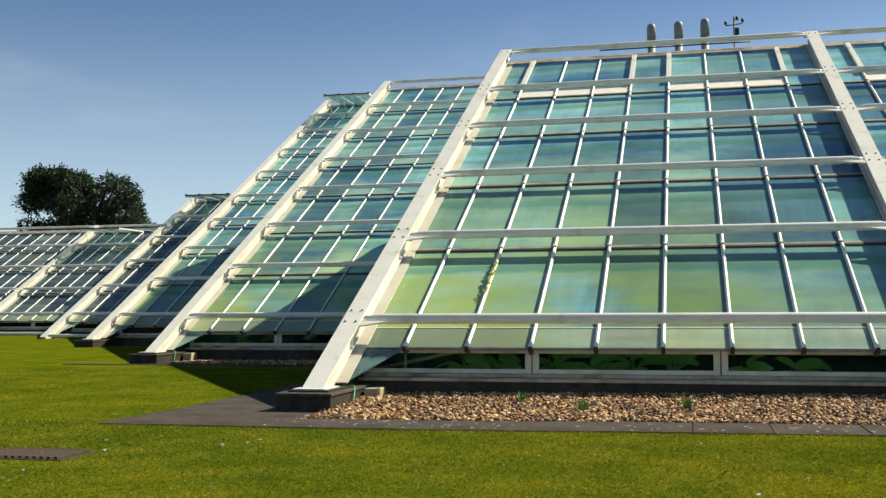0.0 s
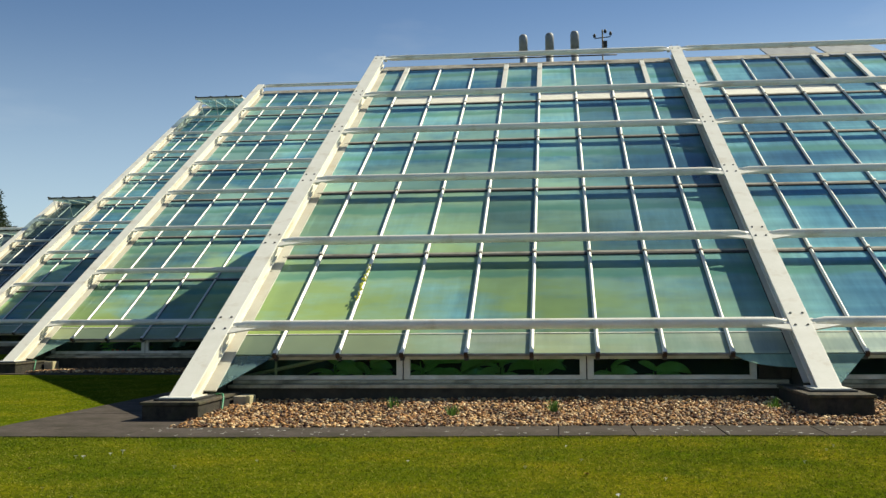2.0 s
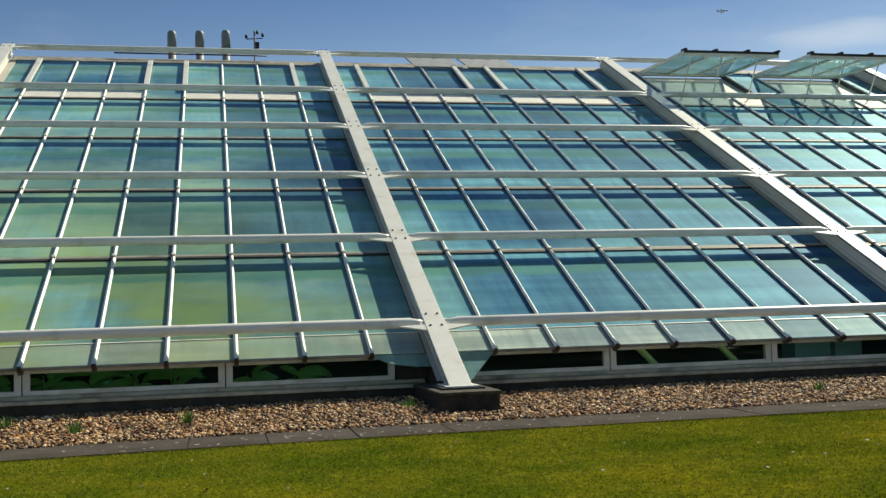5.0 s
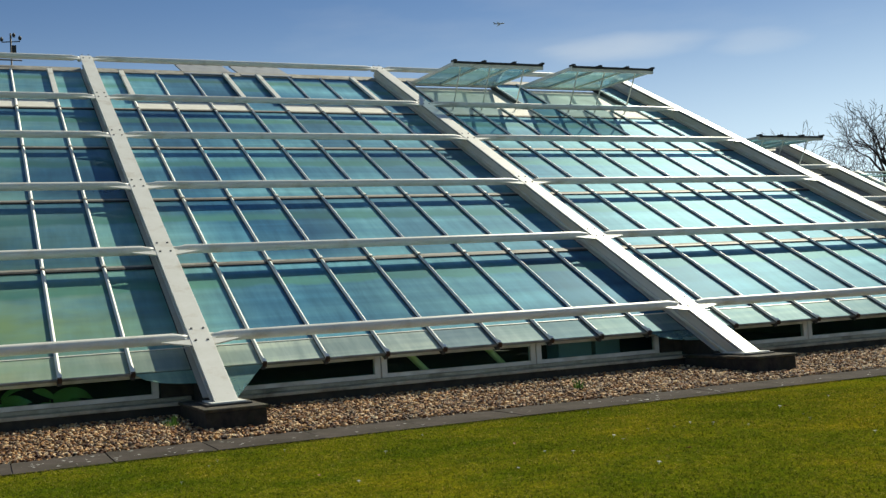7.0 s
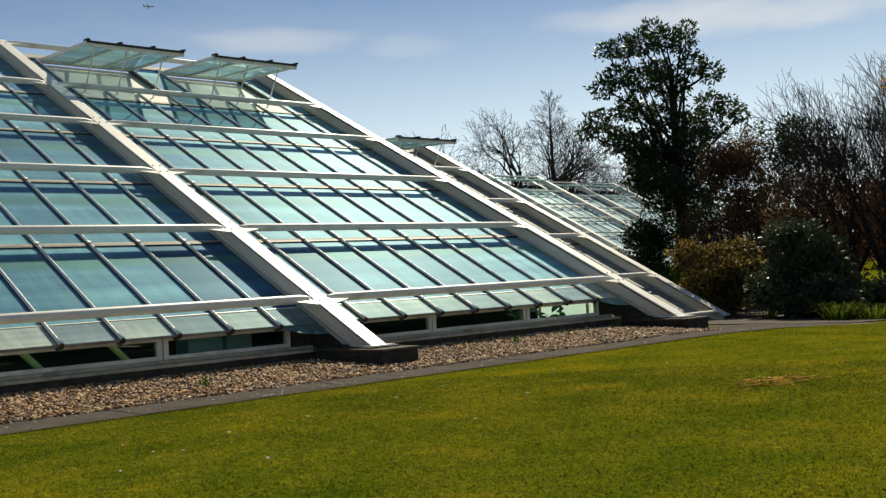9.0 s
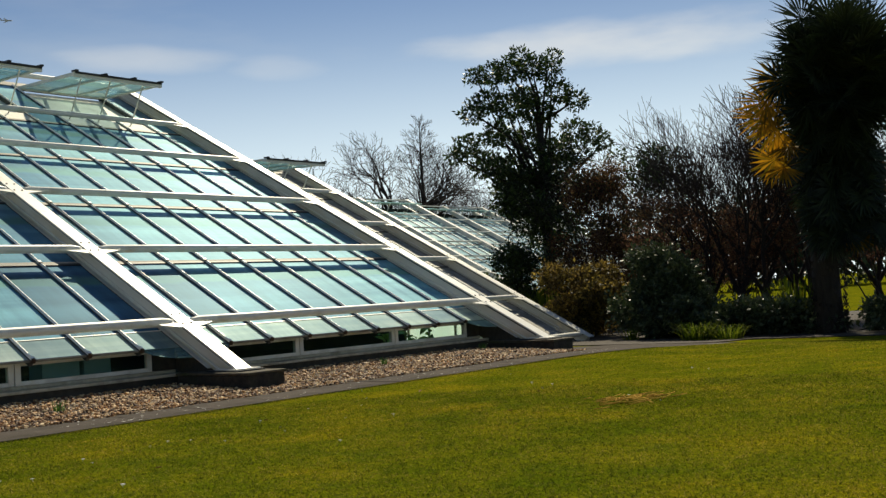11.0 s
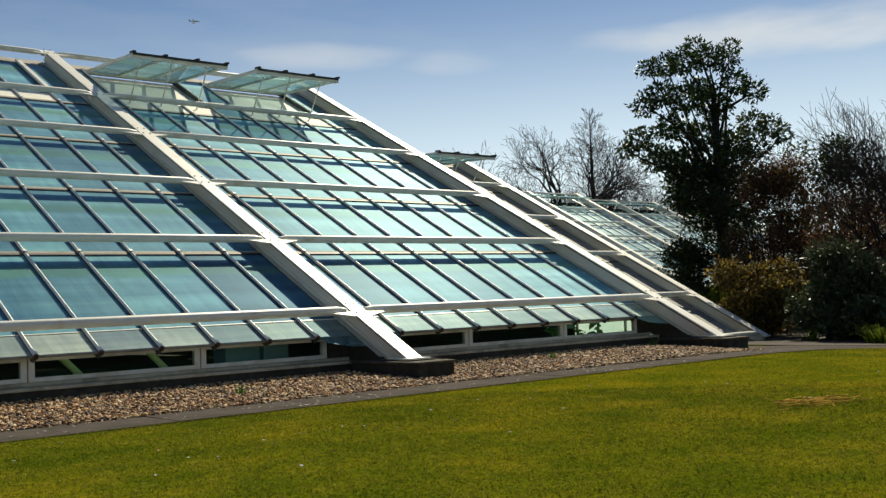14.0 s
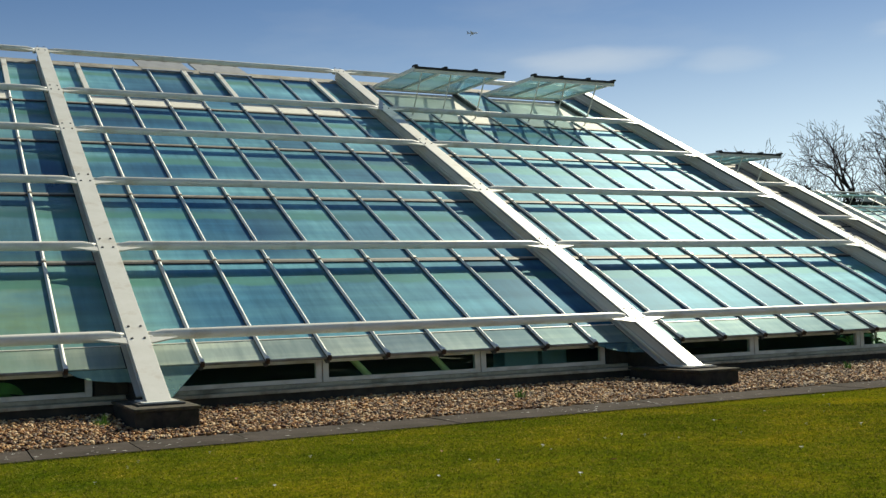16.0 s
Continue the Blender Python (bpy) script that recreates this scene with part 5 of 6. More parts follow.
def slender_tree(x, y, height, label, seed):
    """One straight stem with short upswept boughs all the way."""
    t = thing("tree", label, "tree", "leafless trees", Matrix.Translation((x, y, ground_z(x, y))))
    rng = random.Random(seed)
    part("trunk", tube([(0, 0, -0.3), (0.1, 0, height * 0.4), (0, 0.1, height * 0.75), (0.1, 0.1, height)], [0.30, 0.22, 0.12, 0.03], 7), BARK, t)
    bm = bmesh.new()
    for k in range(120):
        u = 0.22 + 0.76 * k / 120
        a = k * 2.4 + rng.uniform(-0.4, 0.4)
        ln = height * 0.16 * (1.12 - u) * rng.uniform(0.7, 1.2) / 0.8
        grow(bm, Vector((0.06, 0.06, height * u)), Vector((math.cos(a), math.sin(a), rng.uniform(0.3, 0.9))), ln, 0.045 * (1.3 - u), 2, rng, 0.50, 3, 0.14, 0.62, 3, None, 0.015)
    part("crown", bm, TWIG, t, "bare branching twigs")


slender_tree(82.7, 49.9, 19.4, "tall slender leafless tree against pale sky", 52)
for k, (x, y, h) in enumerate(((92.0, 56.0, 13.5), (98.0, 54.0, 13.5), (72.0, 56.5, 7.5), (104.0, 52.0, 14.0), (87.0, 58.0, 12.5), (95.0, 58.5, 14.0), (101.0, 57.0, 14.5))):
    bare_tree(x, y, 0, h, 0.25, "leafless tree in a far wood", 153 + k, 5, 0.75, 3, 0.05, 0.3)
for k, (x, y, h) in enumerate(((47.8, 2.6, 10.0), (47.8, 1.6, 10.2), (51.8, 3.4, 10.6), (51.0, -1.8, 10.4), (49.0, 0.2, 9.8), (52.0, 2.0, 10.8), (53.0, -4.0, 10.4), (48.4, 4.2, 8.2), (48.6, 3.0, 10.2))):
    bare_tree(x, y, 0, h, 0.16, "thin leafless tree among shrubs", 163 + k, 5, 0.6, 3, 0.16, 0.14)

# shrubs at the lawn's edge
shrub(42.8, 7.2, scatter(61, 18, (-1.0, 1.0, -1.7, 1.5, 0.4, 2.6), 0.5, 0.75), 17000, 0.16, LEAF_ORANGE, "rounded shrub with reddish and yellowish leaves", 61)
shrub(42.1, 2.95, scatter(62, 16, (-1.4, 1.4, -1.2, 1.1, 0.4, 3.0), 0.5, 0.9), 18000, 0.17, LEAF_SHRUB, "dense dark glossy-leaved shrub", 62)
shrub(41.0, 1.2, scatter(63, 16, (-0.9, 0.9, -1.9, 1.9, 0.1, 1.0), 0.4, 0.65), 17000, 0.16, LEAF_SHRUB, "low dark shrub beside the lawn", 63)
shrub(52.6, 8.2, scatter(64, 32, (-1.8, 1.8, -2.4, 3.7, 1.8, 7.6), 0.9, 1.4), 30000, 0.105, LEAF_RUST, "tall brownish shrub with thin branches", 64, stems=44)
shrub(52.2, 8.2, scatter(65, 8, (-0.9, 0.9, -1.4, 1.4, 6.2, 8.7), 0.60, 1.0), 2800, 0.19, LEAF_DARK, "tall dark leafy shrub beside the evergreen", 65, stems=8)
shrub(50.6, 11.2, scatter(76, 16, (-1.2, 1.2, -2.2, 2.0, 0.4, 4.6), 0.7, 1.1), 16000, 0.12, LEAF_RUST, "brown twiggy shrub below the evergreen", 76, stems=14)
shrub(49.0, 3.4, scatter(66, 30, (-1.5, 1.5, -4.0, 3.6, 2.3, 5.6), 0.8, 1.3), 16000, 0.12, LEAF_BROWN, "brownish twiggy shrub mass", 66, stems=30)
shrub(51.0, 15.6, scatter(78, 12, (-0.9, 0.9, -0.9, 0.9, 1.0, 4.4), 0.6, 0.95), 9000, 0.18, LEAF_DARK, "dense dark shrub before the evergreen's trunk", 78)
shrub(51.0, 18.2, scatter(67, 12, (-1.2, 1.2, -1.5, 1.5, 0.4, 2.4), 0.7, 1.0), 8000, 0.20, LEAF_GREEN, "yellow-green shrub below the evergreen tree", 67)
shrub(52.6, 12.9, scatter(77, 16, (-1.0, 1.0, -1.3, 1.3, 3.0, 7.6), 0.7, 1.1), 10000, 0.105, LEAF_RUST, "thin brown twiggy shrub beside the evergreen", 77, stems=24)
shrub(53.0, 12.3, scatter(79, 7, (-0.7, 0.7, -0.9, 0.9, 6.6, 8.6), 0.6, 0.9), 2600, 0.17, LEAF_DARK, "dark leafy tall shrub between evergreen and brown shrub", 79, stems=8)
shrub(50.0, -4.0, scatter(68, 26, (-1.5, 1.5, -5.0, 4.0, 2.8, 6.0), 0.8, 1.3), 6000, 0.16, LEAF_BROWN, "dark twiggy shrub mass behind the palm", 68, stems=24)
shrub(41.6, -6.2, scatter(69, 16, (-1.0, 1.0, -3.4, 1.8, 0.1, 0.9), 0.4, 0.65), 15000, 0.16, LEAF_SHRUB, "dark shrubs around the palm's foot", 69)
shrub(41.6, -1.8, scatter(70, 14, (-0.9, 0.9, -1.8, 1.8, 0.1, 0.95), 0.4, 0.65), 14000, 0.16, LEAF_SHRUB, "low dark shrubs between palm and lawn", 70)
strap_plant(39.0, 0.3, 210, 0.58, 0.95, "clump of fresh green strap leaves by the lawn", 71)
strap_plant(39.1, -0.7, 170, 0.46, 0.9, "clump of fresh green strap leaves by the lawn", 72)
strap_plant(42.6, -1.6, 90, 1.75, 1.1, "tall clump of green sword-shaped leaves", 73)
strap_plant(40.0, 3.4, 70, 0.36, 0.5, "low clump of green leaves with pale flowers", 74)
strap_plant(44.4, 9.9, 140, 1.9, 1.2, "tall yellow-green grassy clump under trees", 75)


def palm(x, y):
    t = thing("palm_tree", "fan palm with shaggy trunk and some golden dead fans", "palm", "", Matrix.Translation((x, y, ground_z(x, y))))
    rng = random.Random(81)
    bm = bmesh.new()
    tube_into(bm, [(0, 0, -0.3), (0.02, 0.02, 2.5), (0.10, -0.3, 5.0), (0.25, -0.75, 8.0)], [0.46, 0.42, 0.40, 0.34], 12)
    for k in range(900):
        a, z = rng.uniform(0, math.tau), rng.uniform(0.0, 6.0)
        r = 0.50 - 0.02 * z
        cx, cy = 0.02 * z, -0.045 * z
        o = rng.uniform(0.05, 0.16)
        p = (cx + r * math.cos(a), cy + r * math.sin(a), z)
        q = (cx + (r + o) * math.cos(a + 0.15), cy + (r + o) * math.sin(a + 0.15), z + rng.uniform(-0.35, 0.25))
        w = 0.03
        vs = [bm.verts.new(u) for u in (p, (p[0] - w * math.sin(a), p[1] + w * math.cos(a), p[2] + 0.1), q)]
        bm.faces.new(vs)
    part("trunk", bm, BARK, t, "dark fibrous palm trunk")
    def fan_into(verts, faces, base, out, reach, blade, facing=None):
        out = Vector(out).normalized()
        hub = Vector(base) + out * reach
        side = Matrix.Rotation(rng.uniform(-1.3, 1.3), 3, out) @ out.cross(Vector((0, 0, 1))).normalized()
        if facing is not None:
            side = out.cross(Vector(facing)).normalized()
        up = side.cross(out).normalized()
        b = len(verts)
        verts += [tuple(Vector(base) + side * 0.015), tuple(Vector(base) - side * 0.015), tuple(hub - side * 0.012), tuple(hub + side * 0.012)]
        faces.append((b, b + 1, b + 2, b + 3))
        for k in range(26):
            a = radians(-140 + 280 * k / 25)
            d = (out * math.cos(a) + side * math.sin(a) + up * 0.10 + Vector((0, 0, -0.22 * rng.random()))).normalized()
            ln = blade * rng.uniform(0.85, 1.05) * (1 - 0.25 * (abs(a) / 2.4) ** 2)
            w = d.cross(up).normalized() * 0.042
            b = len(verts)
            verts += [tuple(hub), tuple(hub + d * ln * 0.5 + w), tuple(hub + d * ln + Vector((0, 0, -0.10 * rng.random()))), tuple(hub + d * ln * 0.5 - w)]
            faces.append((b, b + 1, b + 2, b + 3))
    top = Vector((0.30, -0.75, 8.3))
    v, f = [], []
    for k in range(250):
        a, e = rng.uniform(0, math.tau), rng.uniform(-0.9, 1.25)
        o = Vector((math.cos(a) * math.cos(e), math.sin(a) * math.cos(e), math.sin(e)))
        fan_into(v, f, top + Vector((0, 0, rng.uniform(-0.8, 0.5))), o, rng.uniform(0.6, 2.0), rng.uniform(1.0, 1.35))
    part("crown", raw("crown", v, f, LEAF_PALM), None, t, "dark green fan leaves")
    v, f = [], []
    for k in range(230):
        a, dz = rng.uniform(0, math.tau), rng.uniform(-4.0, -0.2)
        o = Vector((math.cos(a) * 0.75, math.sin(a) * 0.75, -1))
        fan_into(v, f, Vector((0.2 + 0.02 * dz, -0.55 + 0.05 * dz, 8.2 + dz)), o, rng.uniform(0.4, 1.4 - 0.12 * dz), rng.uniform(0.8, 1.1))
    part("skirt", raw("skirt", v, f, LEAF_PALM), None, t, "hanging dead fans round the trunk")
    # dying fans stand out on the shrubs' side: along the crown, height, reach of the blades
    for u, z, ln in ((-1.7, 7.6, 1.25), (-1.9, 7.1, 1.1), (-1.3, 8.3, 1.1), (-1.5, 6.7, 1.15), (-1.6, 5.7, 0.95), (-1.3, 5.4, 1.0), (-1.0, 6.1, 1.0), (1.2, 3.0, 0.7)):
        v, f = [], []
        base = Vector((0.2, -0.5, z + 0.5))
        u *= 0.82
        hub = Vector((0.345 * u - 0.45, -0.938 * u - 0.2, z))
        fan_into(v, f, base, hub - base, (hub - base).length, ln, (-0.8, rng.uniform(-0.8, 0.3), rng.uniform(-0.2, 0.6)))
        part("dead_fan", raw("dead_fan", v, f, LEAF_GOLD), None, t, "golden yellow dying fan leaf")


palm(40.75, -3.45)

# low far woods along the horizon
def far_woods():
    rng = random.Random(91)
    cl = []
    for k in range(150):
        a = radians(rng.uniform(28, 120))
        r = rng.uniform(165, 190)
        h = rng.uniform(3.0, 7.5)
        cl.append((6 + r * math.sin(a), -16 + r * math.cos(a), h, rng.uniform(3, 6), rng.uniform(3, 6), h * 0.9))
    for k in range(90):
        a = radians(rng.uniform(-75, -24))
        r = rng.uniform(120, 150)
        h = rng.uniform(2.0, 4.5)
        cl.append((6 + r * math.sin(a), -16 + r * math.cos(a), h, rng.uniform(4, 7), rng.uniform(4, 7), h * 0.9))
    for k in range(70):
        a = radians(rng.uniform(55, 100))
        r = rng.uniform(165, 185)
        h = rng.uniform(5.0, 9.0)
        cl.append((6 + r * math.sin(a), -16 + r * math.cos(a), h + 0.5, rng.uniform(4, 7), rng.uniform(4, 7), h))
    me = leaf_mesh("far_woods", cl, 42000, 1.3, 0.3, LEAF_FAR, 92, 0.3, clip_z=0.0)
    tagged(new("far_woods", me), "dark distant trees and hedges along the horizon", "woods", kind="stuff")


far_woods()

# indoor plants behind the low windows
def big_leaf(length, width, bend):
    """A broad banana-like leaf that arches over, folded a little along its rib."""
    verts, faces = [], []
    n = 7
    for k in range(n + 1):
        u = k / n
        x, z = length * math.sin(u * bend) / bend, length * (1 - math.cos(u * bend)) / bend
        w = width * 0.5 * math.sin(math.pi * min(0.06 + 0.94 * u, 0.995)) ** 0.6
        for v, up in ((-1, 0.18), (-0.5, 0.08), (0, 0.0), (0.5, 0.08), (1, 0.18)):
            verts.append((x, v * w, -z + up * w))
    for k in range(n):
        for q in range(4):
            a = 5 * k + q
            faces.append((a, a + 1, a + 6, a + 5))
    me = raw("big_leaf", verts, faces, LEAF_IN)
    for p in me.polygons:
        p.use_smooth = True
    return me


BIG = [big_leaf(0.75, 0.26, 1.2), big_leaf(0.95, 0.30, 1.5), big_leaf(0.6, 0.24, 0.9)]


def indoor_plant(x, y, count, reach, label, seed):
    t = thing("indoor_plant", label, "plant", "plants inside the glass", Matrix.Translation((x, y, 0.142)))
    rng = random.Random(seed)
    for k in range(count):
        h = rng.uniform(0.05, 0.55)
        way = rng.choice((-1, 1))
        rot = Euler((way * rng.uniform(0.3, 1.2), -rng.uniform(0.1, 0.9), (0.0 if way > 0 else math.pi) + rng.uniform(-0.55, 0.55))).to_matrix().to_4x4()
        st = tube([(0, 0, -0.02), (rng.uniform(-.1, .1), rng.uniform(-.1, .1), h)], [0.016, 0.010], 5)
        part("stalk", st, LEAF_IN, t)
        part("leaf", BIG[k % 3], None, t, "", Matrix.Translation((0, 0, h)) @ rot @ Matrix.Scale(reach * rng.uniform(0.7, 1.15), 4))


for k, (x, w) in enumerate(((1.9, 0.8), (2.5, 0.9), (3.5, 0.9), (4.2, 1.0), (4.9, 0.9), (5.6, 1.0), (6.9, 0.7), (7.7, 0.8))):
    indoor_plant(x, 2.98 + 0.08 * (k % 3), 12, w * 0.86, "broad-leaved green plant behind a low window", 100 + k)
for k, x in enumerate((-8.3, -7.2)):
    indoor_plant(x, 16.15, 7, 0.6, "broad-leaved green plant behind a low window", 110 + k)
for k, x in enumerate((26.9, 27.8, 28.6)):
    indoor_plant(x, 3.0, 8, 0.6, "dark leafy plant behind a low window", 120 + k)

# ---- small things ----
single("inner_strut", tube([(0.1, 2.5, 0.40), (2.0, 2.5, 0.80), (2.6, 2.6, 0.95)], 0.035, 8), PIPE_CREAM, "slim cream brace behind a low window", "strut")
single("inner_strut", tube([(0.9, 2.42, 0.12), (0.9, 2.42, 0.92)], 0.025, 8), PIPE_CREAM, "slim cream post behind a low window", "strut")
for x in (14.36, 16.0):
    single("inner_strut", tube([(x, 2.8, 0.12), (x, 2.8, 0.42), (x - 0.62, 2.8, 1.05), (x - 1.1, 3.6, 1.4)], 0.065, 8), PIPE_Y, "pale yellow-green tubular strut behind a low window", "strut", m=None)

# pale panels of unknown kind; the box depth and lid are added
for x0, x1 in ((17.55, 18.35), (18.45, 19.05)):
    panel_box = thing("storage_box", "pale blue-grey panel behind a low window, built as a box", "box", "boxes inside the glass", Matrix.Translation((x0, 3.3, 0.142)))
    part("body", box(0, x1 - x0, 0, 0.5, 0.0, 0.66, 0.012), PANEL_BLUE, panel_box)
    part("lid", box(-0.02, x1 - x0 + 0.02, -0.02, 0.52, 0.662, 0.71, 0.01), PANEL_BLUE, panel_box)

bm = bmesh.new()
frng = random.Random(55)
for k in range(16):
    bmesh.ops.create_icosphere(bm, subdivisions=1, radius=frng.uniform(0.025, 0.045), matrix=Matrix.Translation((frng.gauss(0, 0.14), frng.gauss(0, 0.05), 0.30 + frng.gauss(0, 0.05))))
tube_into(bm, [(0, 0, -0.01), (0, 0, 0.30)], 0.02, 6)
single("red_flowers", bm, RED_PETAL, "cluster of small red flowers behind a low window", "flowers", m=Matrix.Translation((-7.7, 15.75, 0.142)))

for x, h in ((4.64, 13.9), (5.80, 13.93), (6.91, 13.98)):
    fl = thing("flue", "grey metal flue pipe with a rounded cowl", "flue", "flues behind the ridge", Matrix.Translation((x, 30.0, 0)))
    part("pipe", tube([(0, 0, -0.3), (0, 0, h - 0.75)], 0.165, 14), FLUE, fl)
    part("cowl", tube([(0, 0, h - 0.76), (0, 0, h - 0.18), (0, 0, h - 0.06), (0, 0, h)], [0.195, 0.195, 0.17, 0.12], 14), FLUE, fl, "rounded metal cowl")

mast = thing("weather_mast", "thin weather mast with small instruments", "mast", "", Matrix.Translation((8.13, 30.0, 0)))
part("pole", tube([(0, 0, -0.3), (0, 0, 14.0)], 0.035, 8), BLACK, mast)
part("cross_arm", tube([(-0.35, 0, 13.62), (0.35, 0, 13.68)], 0.022, 6), BLACK, mast)
for u, z in ((-0.35, 13.66), (0.35, 13.74), (0.12, 13.85)):
    part("sensor", tube([(u, 0, z), (u, 0, z + 0.10), (u, 0, z + 0.18)], [0.05, 0.07, 0.02], 8), BLACK, mast)
part("box", box(0.02, 0.20, -0.06, 0.06, 13.2, 13.5, 0.01), BLACK, mast)

for px, py in ((0.0, 0.0), (-10.0, 13.1)):
    gz = ground_z(px, py)
    single("green_hose" if px == 0 else "hose", tube([(px + 0.30, py + 0.9, 0.25), (px + 0.46, py + 0.75, 0.26), (px + 0.485, py + 0.70, 0.20), (px + 0.49, py + 0.62, 0.05), (px + 0.53, py + 0.5, gz + 0.03)], 0.018, 8),
           HOSE, "thin green hose hanging over the plinth", "hose")
    blk = thing("pipe_collar", "small concrete block with a cream pipe collar", "pipe", "", Matrix.Translation((px + 0.70, py + 1.30, gz)))
    part("block", box(-0.2, 0.02, -0.12, 0.4, -0.1, 0.27, 0.02), TAN, blk)
    part("collar", box(0.024, 0.10, -0.16, 0.2, -0.08, 0.28, 0.02), PIPE_CREAM, blk, "cream plastic collar")

for k, (x, y) in enumerate(((3.28, 0.78), (4.36, -0.27), (5.87, 0.16), (28.9, 1.4), (16.0, 0.0), (24.3, 0.6), (9.2, 0.4))):
    strap_plant(x, y, 26, 0.17, 0.16, "small green weed tuft in the gravel", 130 + k, LEAF_WEED, "weed", "weed", gravel_lift(y) + 0.015, "stuff")

# airliner high over the garden
def airliner(m):
    t = thing("aeroplane", "small dark airliner far off in the sky", "aeroplane", "", m)
    part("fuselage", tube([(-20, 0, 0.6), (-14, 0, 0.2), (-4, 0, 0), (14, 0, 0), (18, 0, -0.2), (20, 0, -0.6)], [0.5, 1.7, 2.1, 2.1, 1.5, 0.3], 12), FLUE, t)
    for k in (-1, 1):
        part("wing", prism([(5, k * 1.9), (-3, k * 1.9), (-10, k * 18), (-7.5, k * 18)], -0.9, -0.5), FLUE, t)
        part("tailplane", prism([(-15, k * 1.2), (-18.5, k * 1.2), (-20.5, k * 6.5), (-19, k * 6.5)], 0.7, 1.0), FLUE, t)
        part("engine", tube([(4, k * 6, -2.2), (0, k * 6, -2.2)], [1.2, 0.9], 10), FLUE, t)
    part("tail_fin", prism([(-14, 1.5), (-19, 1.5), (-21.5, 8.0), (-18.5, 8.0)], -0.2, 0.2), FLUE, t, "", Matrix.Rotation(radians(90), 4, "X"))


airliner(Matrix.Translation((1804, 3401, 1048)) @ Euler((radians(-14), 0, radians(-26))).to_matrix().to_4x4())

# daisies, fallen leaves, dead twigs, grate
rng = random.Random(7)
daisy = None
spots = [(0.91, -4.31), (0.80, -4.4), (0.5, -4.65), (0.62, -4.7), (14.35, -5.32), (14.47, -5.61), (14.0, -5.5), (13.7, -5.4), (15.4, -6.2), (16.6, -6.0), (12.1, -6.4), (18.9, -9.3), (19.3, -8.6), (21.0, -5.8), (8.4, -5.1), (10.7, -4.7), (11.2, -6.9), (5.6, -5.5), (9.9, -3.4), (17.4, -4.4), (22.6, -4.2), (6.9, -6.3)]
spots += [(rng.uniform(-2, 24), rng.uniform(-8, -2.8)) for _ in range(34)]
for x, y in spots:
    if daisy is None:
        bm = bmesh.new()
        for k in range(9):
            a = k * math.tau / 9
            c, s = math.cos(a), math.sin(a)
            vs = [bm.verts.new(p) for p in ((0, 0, 0.045), (0.016 * c - 0.008 * s, 0.016 * s + 0.008 * c, 0.052), (0.028 * c, 0.028 * s, 0.048), (0.016 * c + 0.008 * s, 0.016 * s - 0.008 * c, 0.052))]
            bm.faces.new(vs)
        tube_into(bm, [(0, 0, -0.005), (0, 0, 0.045)], 0.0025, 4)
        daisy = single("daisy", bm, PETAL, "small white daisy in the lawn", "flower", group="daisies in the lawn", m=Matrix.Translation((x, y, ground_z(x, y))))
    else:
        copy_thing(daisy, Matrix.Translation((x, y, ground_z(x, y) - 0.012)) @ Matrix.Rotation(rng.uniform(-0.3, 0.3), 4, "X") @ Matrix.Scale(rng.uniform(0.6, 0.9), 4))

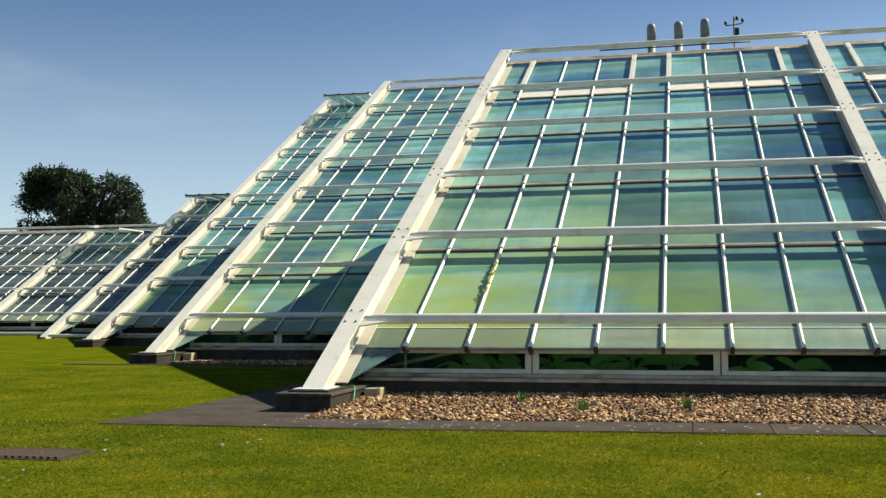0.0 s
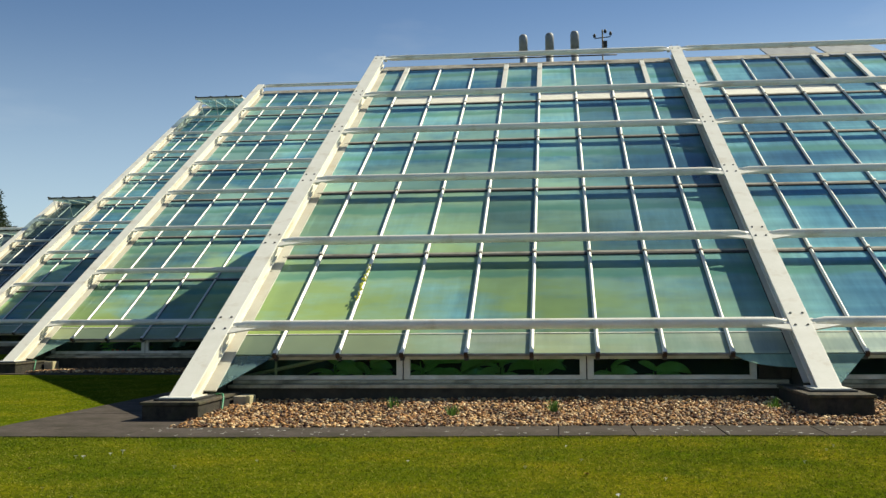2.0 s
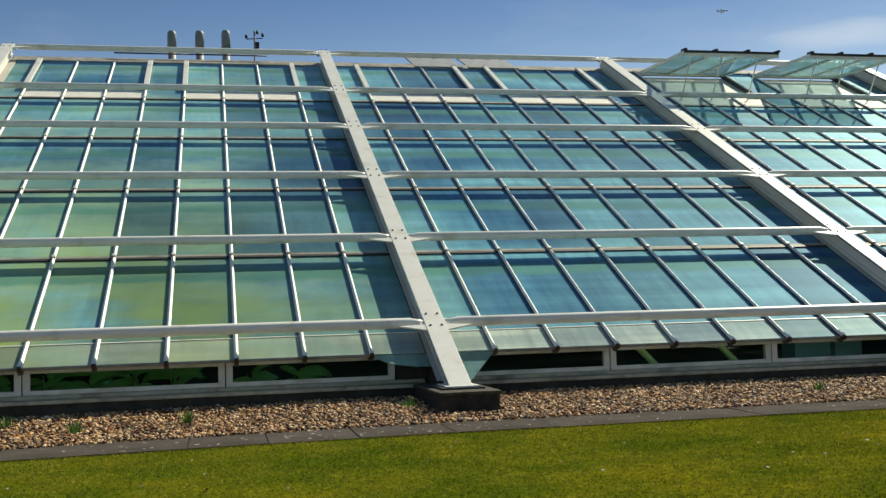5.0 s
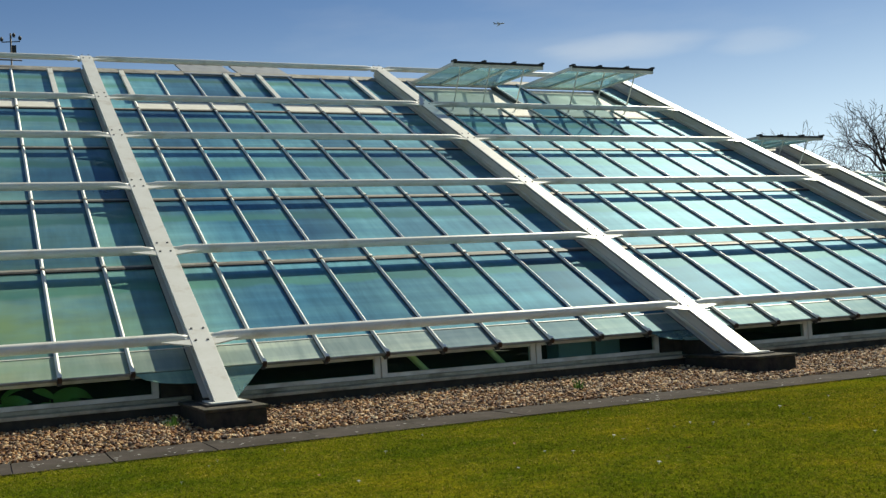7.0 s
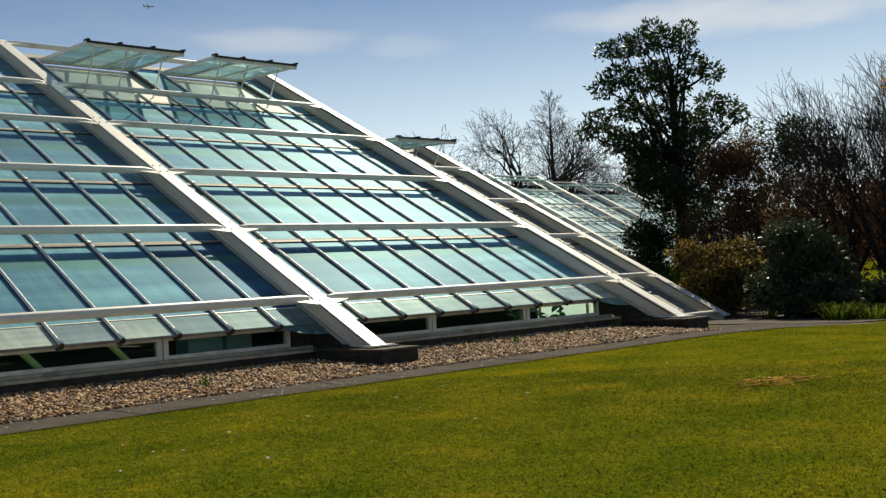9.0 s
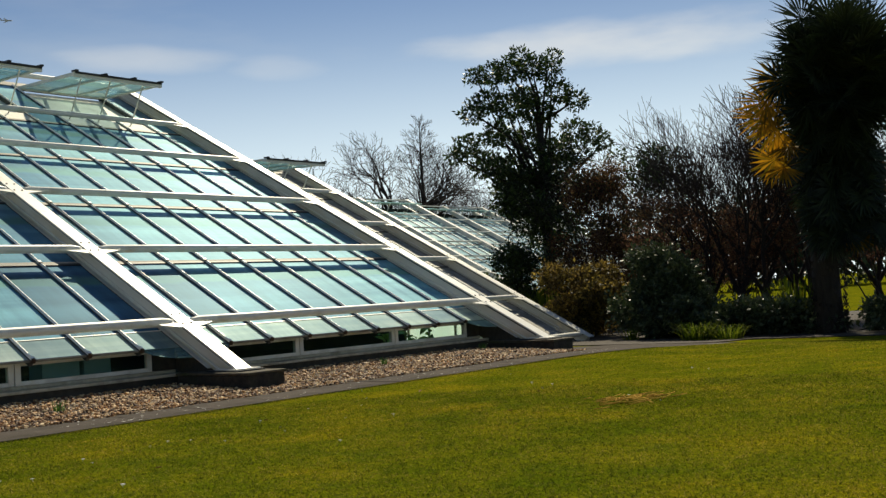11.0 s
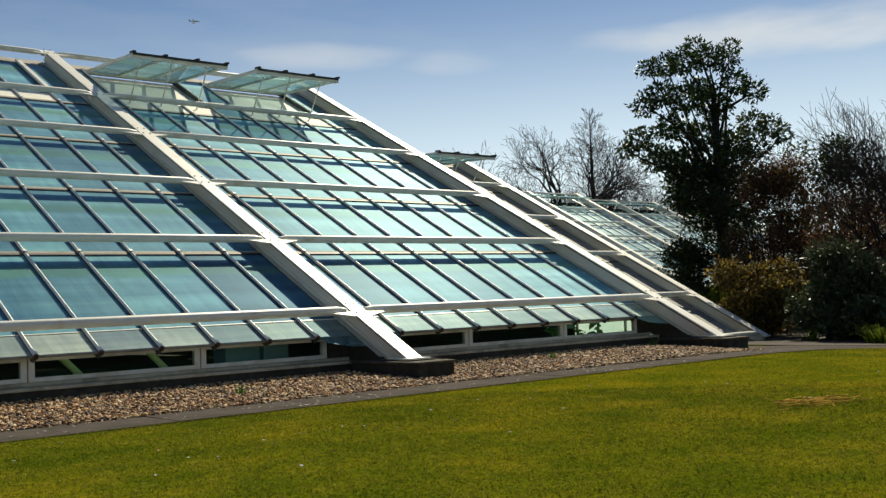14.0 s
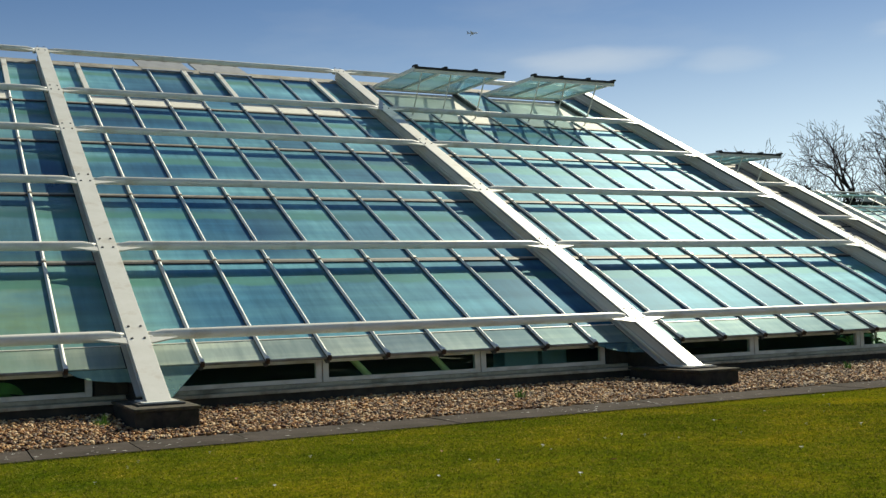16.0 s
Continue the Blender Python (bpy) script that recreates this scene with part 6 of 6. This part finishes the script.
leaf0 = None
for x, y in [(19.76, -4.49), (19.79, -6.8), (0.46, -5.63), (16.2, -4.9), (12.0, -5.3), (21.5, -7.4), (2.9, -4.2), (6.2, -6.0), (9.6, -5.8), (24.2, -3.6), (17.6, -7.9), (13.0, -7.1)]:
    m = Matrix.Translation((x, y, ground_z(x, y) + 0.020)) @ Euler((rng.uniform(-.2, .2), rng.uniform(-.2, .2), rng.uniform(0, 6))).to_matrix().to_4x4() @ Matrix.Scale(0.72, 4)
    if leaf0 is None:
        bm = bmesh.new()
        o = [(-0.07, 0, 0.0), (-0.03, 0.03, 0.012), (0.03, 0.035, 0.02), (0.08, 0, 0.004), (0.03, -0.03, 0.02), (-0.03, -0.028, 0.014)]
        mid = bm.verts.new((0, 0, -0.004))
        ring = [bm.verts.new(p) for p in o]
        for a, b in zip(ring, ring[1:] + ring[:1]):
            bm.faces.new((mid, a, b))
        leaf0 = single("fallen_leaf", bm, DEADLEAF, "curled brown fallen leaf on the lawn", "leaf", group="fallen leaves", m=m)
    else:
        copy_thing(leaf0, m)

bm = bmesh.new()
for k in range(60):
    x, y = rng.gauss(0, 0.42), rng.gauss(0, 0.22)
    a, ln = rng.gauss(-0.4, 0.5), rng.uniform(0.1, 0.35)
    tube_into(bm, [(x, y, 0.035 + rng.uniform(0, 0.02)), (x + math.cos(a) * ln, y + math.sin(a) * ln, 0.04 + rng.uniform(0, 0.03))], 0.006, 4)
single("dead_grass", bm, STRAW, "patch of dry brown stalks on the lawn", "stalks", "stuff", m=Matrix.Translation((18.6, -8.9, ground_z(18.6, -8.9))))

grate = thing("drain_grate", "rusty iron drain grate sunk in the lawn", "grate", "", Matrix.Translation((-1.1, -5.8, ground_z(-1.1, -5.8))))
part("frame", box(-0.55, 0.55, -0.35, 0.35, -0.05, 0.012, 0.004), IRON, grate)
for k in range(12):
    part("bar", once("grate_bar", lambda: box(-0.02, 0.02, -0.31, 0.31, 0.013, 0.04, 0.003), IRON), None, grate, "", Matrix.Translation((-0.47 + 0.085 * k, 0, 0)))

# pale lichen on the paving
verts, faces = [], []
for k in range(420):
    x = rng.uniform(0.0, 30.5)
    y = rng.uniform(-2.55, -1.5)
    if rng.random() > 0.35 + 0.65 * (math.sin(x * 0.9) > 0):
        continue
    z, r, q = ground_z(x, y) + 0.0285, rng.uniform(0.006, 0.022), len(verts)
    for j in range(7):
        a = j * math.tau / 7
        rr = r * rng.uniform(0.6, 1.2)
        verts.append((x + rr * 1.6 * math.cos(a), y + rr * math.sin(a), z))
    faces.append(tuple(range(q, q + 7)))
tagged(new("lichen", raw("lichen", verts, faces, SPECK)), "pale lichen spots scattered over the paving", "lichen", kind="stuff")
